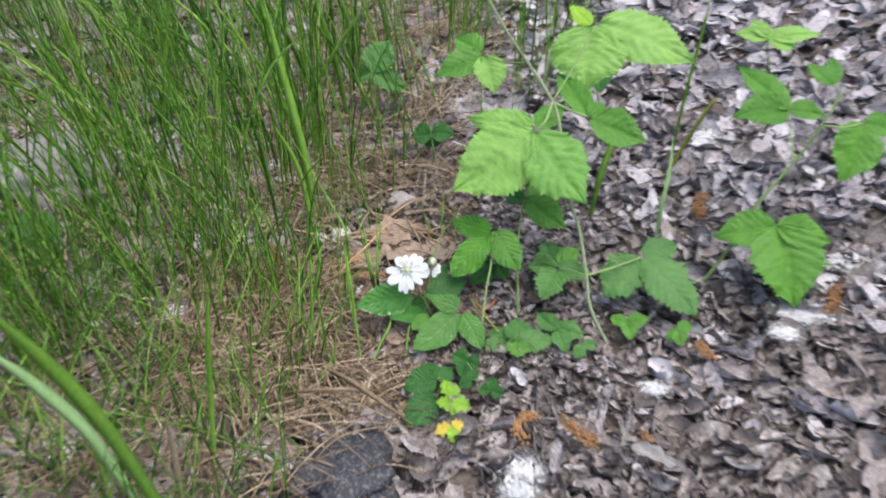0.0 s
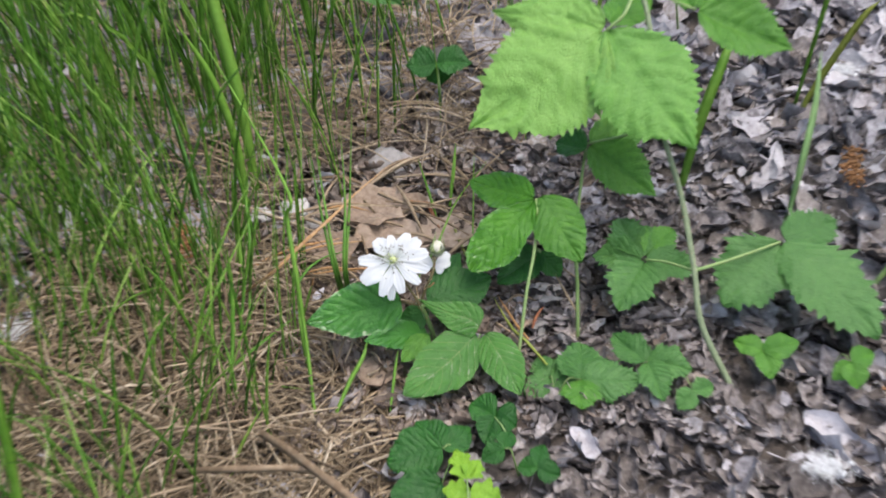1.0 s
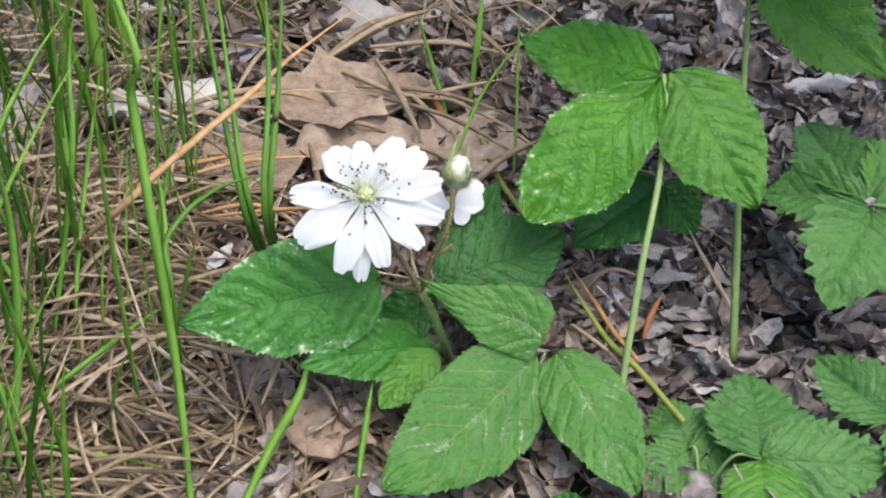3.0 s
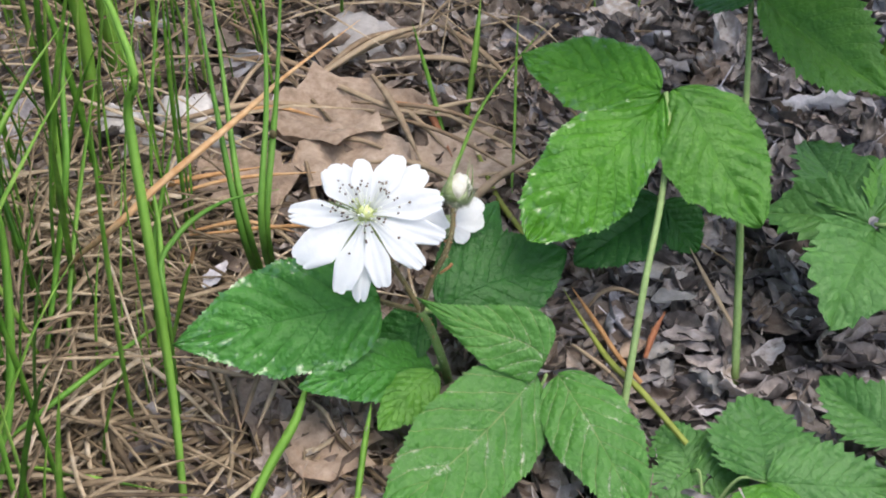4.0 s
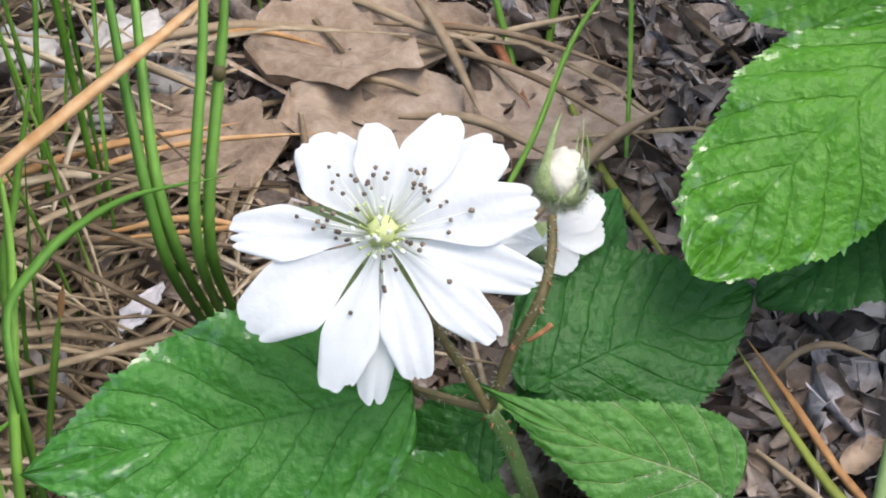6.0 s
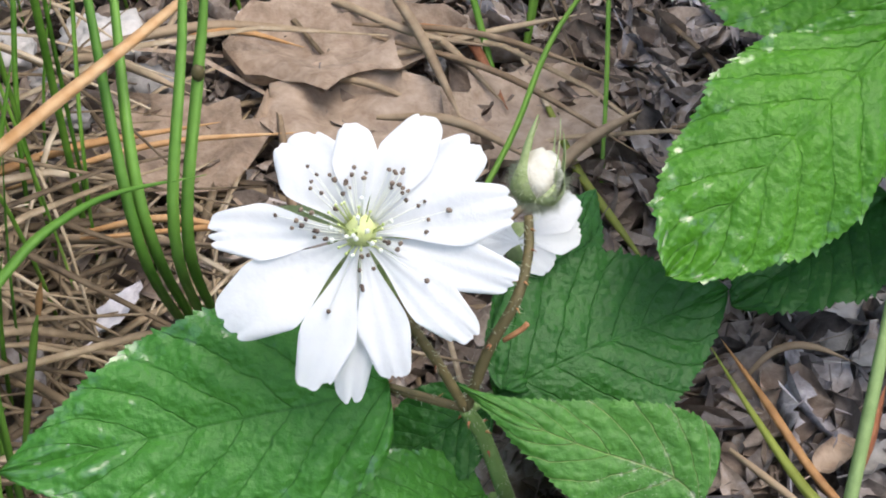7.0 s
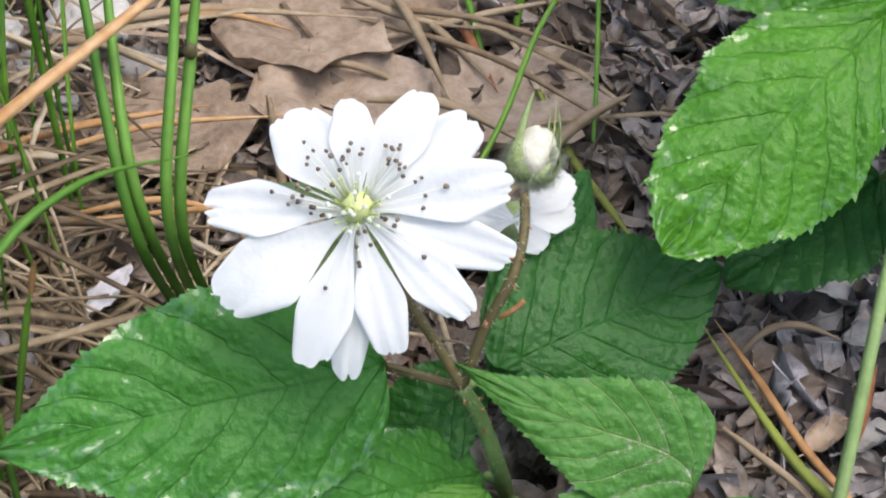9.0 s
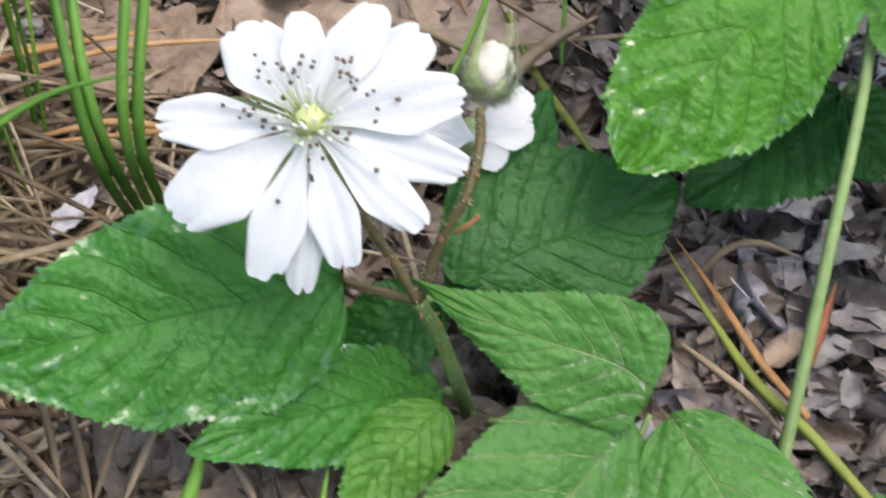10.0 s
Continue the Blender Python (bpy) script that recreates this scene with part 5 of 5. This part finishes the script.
grass_blade([(-0.0793, -0.0496, -0.0050), (-0.0839, -0.0374, 0.0200), (-0.0881, -0.0285, 0.0300)], 0.0014)
grass_blade([(-0.0920, -0.0311, 0.0040), (-0.0768, -0.0182, 0.0100), (-0.0624, -0.0013, 0.0120), (-0.0556, 0.0099, 0.0100)], 0.0015)
grass_blade([(-0.0950, -0.0285, 0.0000), (-0.0695, -0.0367, 0.0040), (-0.0477, -0.0417, 0.0040)], 0.0011)
TB = Vector((-0.0572, 0.0089, -0.0090))
tipped = grass_blade([TB, (-0.0494, 0.0057, 0.0180), (-0.0460, 0.0055, 0.0300), (-0.0439, 0.0044, 0.0360)], 0.0012, label="green grass blade with an orange tip")
v, f = blade(local(smooth_path([(-0.0440, 0.0042, 0.0355), (-0.0433, 0.0043, 0.0382), (-0.0423, 0.0043, 0.0416)]), TB), 0.0010)
mesh_object("tip", v, f, blade_orange, tipped, None, "dry orange tip")
grass_blade([(0.0074, 0.0527, -0.0050), (0.0223, 0.0766, 0.0100), (0.0335, 0.1041, 0.0200), (0.0539, 0.1206, 0.0400)], 0.0012)
grass_blade([(0.0417, 0.0788, -0.0050), (0.0434, 0.0992, 0.0100), (0.0442, 0.1173, 0.0250), (0.0450, 0.1283, 0.0400)], 0.0010)
grass_blade([(0.0227, 0.1112, -0.0050), (0.0168, 0.1274, 0.0100), (0.0100, 0.1389, 0.0300)], 0.0016)
grass_blade([(0.0290, 0.1327, -0.0050), (0.0318, 0.1420, 0.0150), (0.0338, 0.1556, 0.0300)], 0.0023)
grass_blade([(0.0322, 0.1039, 0.0000), (0.0371, 0.0813, 0.0000), (0.0427, 0.0663, 0.0000), (0.0481, 0.0521, 0.0000)], 0.0018, blade_yellow, "half-dried yellowish grass blade")
grass_blade([(0.0792, -0.0268, 0.0040), (0.0735, -0.0181, 0.0060), (0.0686, -0.0114, 0.0080), (0.0627, -0.0035, 0.0090), (0.0576, 0.0087, 0.0100), (0.0524, 0.0238, 0.0110)], 0.0017, blade_yellow, label="half-dried yellow-green grass blade lying on the litter", root=0.9)
grass_blade([(0.0708, -0.0059, 0.0040), (0.0651, 0.0032, 0.0060), (0.0602, 0.0126, 0.0090), (0.0549, 0.0258, 0.0100)], 0.0014, blade_orange, "orange dried grass blade lying on the litter", root=0.9)
grass_blade([(0.0597, 0.0234, 0.0040), (0.0636, 0.0243, 0.0090), (0.0689, 0.0244, 0.0100), (0.0778, 0.0267, 0.0040)], 0.0013, straw_single, "curved pale dry grass straw on the litter", root=0.6)
grass_blade([(0.0536, 0.0065, 0.0060), (0.0569, 0.0004, 0.0080), (0.0627, -0.0056, 0.0070), (0.0676, -0.0102, 0.0030)], 0.0012, straw_single, "curved pale dry grass straw on the litter", root=0.6)
grass_blade([(0.0734, 0.0045, 0.0030), (0.0757, 0.0091, 0.0070), (0.0808, 0.0197, 0.0060)], 0.0018, thorn_red, "reddish dry twig on the litter", category="twig", name="dry_twig")
loose_leaf((0.0712, 0.0085, 0.0020), 0.010, 40, 5, leaf_tan, "small tan curled dead leaf")
loose_leaf((0.0851, 0.0294, 0.0020), 0.014, 10, 7, leaf_white, "small whitish curled dead leaf")
loose_leaf((0.0782, -0.0006, 0.0040), 0.008, 80, 3, leaf_white, "small whitish curled dead leaf")
loose_leaf((0.0659, 0.0236, 0.0010), 0.015, 150, 6, litter_piece, "pale grey dead leaf on the litter")
grass_blade([(0.0994, 0.0145, 0.0040), (0.0932, 0.0222, 0.0120), (0.0874, 0.0305, 0.0200)], 0.0014, straw_single, "half-dried yellowish grass blade")
grass_blade([(-0.0986, 0.0402, -0.0060), (-0.0801, 0.0245, 0.0200), (-0.0635, 0.0101, 0.0420), (-0.0512, 0.0175, 0.0510), (-0.0335, 0.0337, 0.0595), (-0.0215, 0.0518, 0.0624), (-0.0040, 0.0738, 0.0660)], 0.0019, blade_orange, "orange dried grass blade leaning across the green stalks", root=0.5)
grass_blade([(-0.1205, 0.0629, 0.0000), (-0.0818, 0.0569, 0.0030), (-0.0468, 0.0546, 0.0040), (-0.0263, 0.0555, 0.0020)], 0.0018, straw_single, "pale dry grass straw lying flat", root=0.25)
grass_blade([(-0.0399, 0.1574, 0.0000), (-0.0177, 0.1408, 0.0040), (0.0031, 0.1227, 0.0060), (0.0208, 0.1205, 0.0040)], 0.0020, straw_single, "pale dry grass straw lying flat", root=0.25)
grass_blade([(-0.0184, 0.1175, 0.0000), (0.0031, 0.1202, 0.0030), (0.0228, 0.1262, 0.0050), (0.0431, 0.1370, 0.0030)], 0.0018, straw_single, "pale dry grass straw lying flat", root=0.25)
grass_blade([(-0.0279, 0.1140, 0.0000), (-0.0080, 0.1078, 0.0030), (0.0074, 0.1021, 0.0000)], 0.0016, straw_single, "pale dry grass straw lying flat", root=0.25)
grass_blade([(0.0117, 0.1398, 0.0000), (0.0168, 0.1220, 0.0030), (0.0236, 0.1022, 0.0000)], 0.0024, thorn_red, "reddish dry twig on the litter", category="twig", name="dry_twig")
grass_blade([(-0.0014, 0.1359, 0.0000), (0.0129, 0.1259, 0.0040), (0.0208, 0.1291, 0.0020)], 0.0028, thorn_red, "reddish dry twig on the litter", category="twig", name="dry_twig")


# ---- loose things on the ground ----
loose_leaf((-0.0120, 0.1260, 0.0010), 0.056, 12, 4, leaf_tan, "large flat tan dead leaf behind the flower")
loose_leaf((-0.0050, 0.0960, 0.0000), 0.050, -25, 4, leaf_tan, "flat tan dead leaf among straw")
loose_leaf((0.0300, 0.1020, -0.0010), 0.044, 60, 6, leaf_tan, "flat tan dead leaf behind the flower")
loose_leaf((-0.0450, 0.0900, -0.0010), 0.040, 130, 9, leaf_tan, "flat tan dead leaf among straw")
srnd = random.Random(91)
for k in range(22):
    # broad dry straws lying loosely over the litter behind the flower
    o = Vector((srnd.uniform(-0.075, 0.06), srnd.uniform(0.05, 0.17), srnd.uniform(0.001, 0.006)))
    a, L = srnd.gauss(-0.35, 0.6), srnd.uniform(0.03, 0.075)
    d = Vector((math.cos(a), math.sin(a), 0)) * L
    bend = Vector((-d.y, d.x, 0)) * srnd.uniform(-0.2, 0.2)
    grass_blade([o - d / 2, o + bend * 0.6 + Vector((0, 0, 0.004)), o + d / 2 + bend], srnd.uniform(0.0012, 0.0026), straw_single if k % 5 else blade_orange, "pale dry grass straw lying flat" if k % 5 else "orange dried grass blade lying on the litter", root=0.5)
loose_leaf((-0.0080, -0.0198, -0.0030), 0.030, 60, 4, leaf_tan, "flat tan dead leaf among straw")
loose_leaf((0.0047, -0.0021, -0.0040), 0.026, 20, 6, leaf_tan, "flat tan dead leaf among straw")
loose_leaf((0.0885, -0.0021, 0.0000), 0.012, 120, 3, leaf_white, "small whitish curled dead leaf", (30, 0))
loose_leaf((0.0786, 0.0095, 0.0000), 0.010, 30, 5, leaf_white, "small whitish curled dead leaf")
loose_leaf((-0.0463, 0.0411, 0.0000), 0.014, 70, 8, litter_piece, "pale grey dead leaf on the litter")
loose_leaf((0.1952, -0.1780, 0.0040), 0.044, -35, 11, leaf_white, "dead leaf showing its white underside", (10, 0), slim=0.4)
loose_leaf((0.1726, -0.1532, 0.0060), 0.026, 100, 12, leaf_white, "dead leaf showing its white underside", (20, 0), slim=0.5)
loose_leaf((0.1177, -0.1788, 0.0060), 0.036, 80, 16, litter_piece, "rolled grey-brown dead leaf", slim=0.55)


def fluff(at, size, seed, flat=0.35):
    """A flock of tiny cottony lumps and loose fibres."""
    rnd = random.Random(seed)
    parts = []
    for i in range(60):
        w, g = blob(rnd.randrange(999), size * rnd.uniform(0.03, 0.13), 0.4, 0.9, 2)
        c = Vector((rnd.gauss(0, 0.42) * size, rnd.gauss(0, 0.3) * size, rnd.uniform(0, 0.16) * size))
        parts.append(([q + c for q in w], g))
    hv, hf = [], []
    for i in range(900):
        q = Vector((rnd.gauss(0, 0.5) * size, rnd.gauss(0, 0.36) * size, 0.2 * size * rnd.random()))
        e = q + Vector((rnd.gauss(0, 1), rnd.gauss(0, 1), rnd.uniform(-0.2, 0.7))) * size * 0.22
        a = (e - q).cross(Vector((0, 0, 1))).normalized() * 0.00007
        n = len(hv)
        hv += [q - a, q + a, e + a, e - a]
        hf.append((n, n + 1, n + 2, n + 3))
    v, f = join(*parts, (hv, hf))
    ob = mesh_object("seed_fluff", v, f, fluff_white)
    ob.location = at
    return tagged(ob, "white cottony poplar seed fluff caught on the ground", "seed fluff", "tufts of seed fluff")


for at, size, seed in (((0.0931, -0.1873, 0.0000), 0.017, 1), ((0.0875, -0.2072, 0.0000), 0.014, 2), ((0.3512, -0.0107, 0.0000), 0.024, 3), ((0.3310, -0.0328, 0.0000), 0.014, 4),
                       ((0.4094, 0.0648, 0.0000), 0.022, 5), ((0.3617, 0.2408, 0.0000), 0.016, 6), ((-0.1836, 0.2819, 0.0050), 0.016, 7), ((-0.1396, 0.2512, 0.0050), 0.012, 8),
                       ((-0.2097, 0.0092, 0.0030), 0.013, 9), ((-0.1936, -0.0150, 0.0000), 0.008, 10), ((-0.2761, -0.1555, 0.0000), 0.020, 11), ((-0.1189, -0.1632, 0.0000), 0.014, 12),
                       ((-0.0927, -0.1789, 0.0000), 0.009, 13), ((-0.0496, -0.1948, 0.0000), 0.006, 14), ((0.3204, 0.2929, 0.0000), 0.016, 15), ((0.4091, 0.2775, 0.0000), 0.014, 16),
                       ((-0.2087, 0.4837, 0.0000), 0.022, 22), ((-0.1399, 0.5691, 0.0000), 0.02, 23), ((0.2071, -0.0998, -0.0000), 0.010, 24)):
    fluff(at, size, seed)


def catkin(points, r, seed):
    rnd = random.Random(seed)
    path = smooth_path(points, 10)
    o = path[0]
    parts = []
    for q in path:
        for k in range(9):
            w, g = blob(rnd.randrange(999), r * rnd.uniform(0.10, 0.28), 0.8, 0.5, 1)
            off = Vector((rnd.gauss(0, r * 0.5), rnd.gauss(0, r * 0.5), rnd.uniform(0, r * 0.7)))
            parts.append(([u + q - o + off for u in w], g))
    v, f = join(*parts)
    ob = mesh_object("catkin", v, f, catkin_orange)
    ob.location = o
    tagged(ob, "crumbling orange-brown fallen catkin on the litter", "catkin", "fallen catkins")


catkin([(0.1047, -0.1321, 0.0040), (0.0939, -0.1363, 0.0060), (0.0886, -0.1475, 0.0060), (0.0941, -0.1557, 0.0040)], 0.0050, 1)
catkin([(0.1302, -0.1393, 0.0040), (0.1357, -0.1520, 0.0060), (0.1432, -0.1584, 0.0060), (0.1461, -0.1658, 0.0040)], 0.0055, 2)
catkin([(0.2511, -0.0483, 0.0030), (0.2562, -0.0604, 0.0040), (0.2600, -0.0666, 0.0030)], 0.0050, 3)
catkin([(0.3901, 0.0241, 0.0030), (0.3819, 0.0031, 0.0040), (0.3743, -0.0072, 0.0030)], 0.0060, 4)
catkin([(0.1898, -0.1539, 0.0030), (0.1928, -0.1641, 0.0040)], 0.0040, 5)
catkin([(0.2962, 0.1766, 0.0030), (0.2868, 0.1558, 0.0040), (0.2865, 0.1380, 0.0030)], 0.0060, 6)
catkin([(-0.1331, 0.0942, 0.0100), (-0.1254, 0.0737, 0.0120), (-0.1263, 0.0574, 0.0080)], 0.0055, 7)
catkin([(-0.3594, 0.4647, 0.0030), (-0.3430, 0.4348, 0.0040)], 0.010, 8)


def stone(at, size, seed, flat, label, material=None):
    v, f = blob(seed, size, flat, 0.45, 4)
    ob = mesh_object("stone", v, f, material or stone_grey)
    ob.location = at
    tagged(ob, label, "stone", "stones")


stone((-0.3832, 0.2446, 0.0040), 0.060, 31, 0.4, "flat grey stone half hidden by grass")
stone((-0.0110, 0.1830, -0.0060), 0.019, 32, 0.5, "small pale grey stone behind the flower")
stone((-0.0686, 0.1299, -0.0020), 0.0095, 36, 0.6, "pale whitish stone in the straw", stone_pale)
stone((0.0079, 0.1221, -0.0020), 0.0026, 37, 0.7, "small pale grey stone behind the flower")
stone((-0.0930, 0.0874, -0.0020), 0.0028, 38, 0.7, "small pale grey stone in the straw")
stone((0.0803, 0.0436, -0.0040), 0.0090, 39, 0.35, "flat pale grey lichened stone on the litter")
stone((-0.0557, 0.1146, -0.0040), 0.007, 33, 0.5, "small pale grey stone in the straw")
stone((-0.1095, -0.1530, -0.0080), 0.022, 34, 0.4, "dark grey stone in the shade of grass")
stone((0.2148, 0.0546, -0.0100), 0.012, 35, 0.5, "small pale grey stone behind the flower")
# stone added where the ground lies in shadow, its darkness painted in
stone((-0.0527, -0.1864, -0.0060), 0.042, 41, 0.42, "dark damp stone with flecks of white fluff", stone_shade)
stone((-0.0900, 0.1220, 0.0000), 0.0070, 42, 0.7, "pale whitish stone in the straw", stone_pale)
stone((-0.0766, 0.1108, 0.0000), 0.0038, 43, 0.6, "small pale grey stone in the straw")
stone((-0.0661, 0.0972, 0.0000), 0.0026, 44, 0.7, "small pale grey stone in the straw")
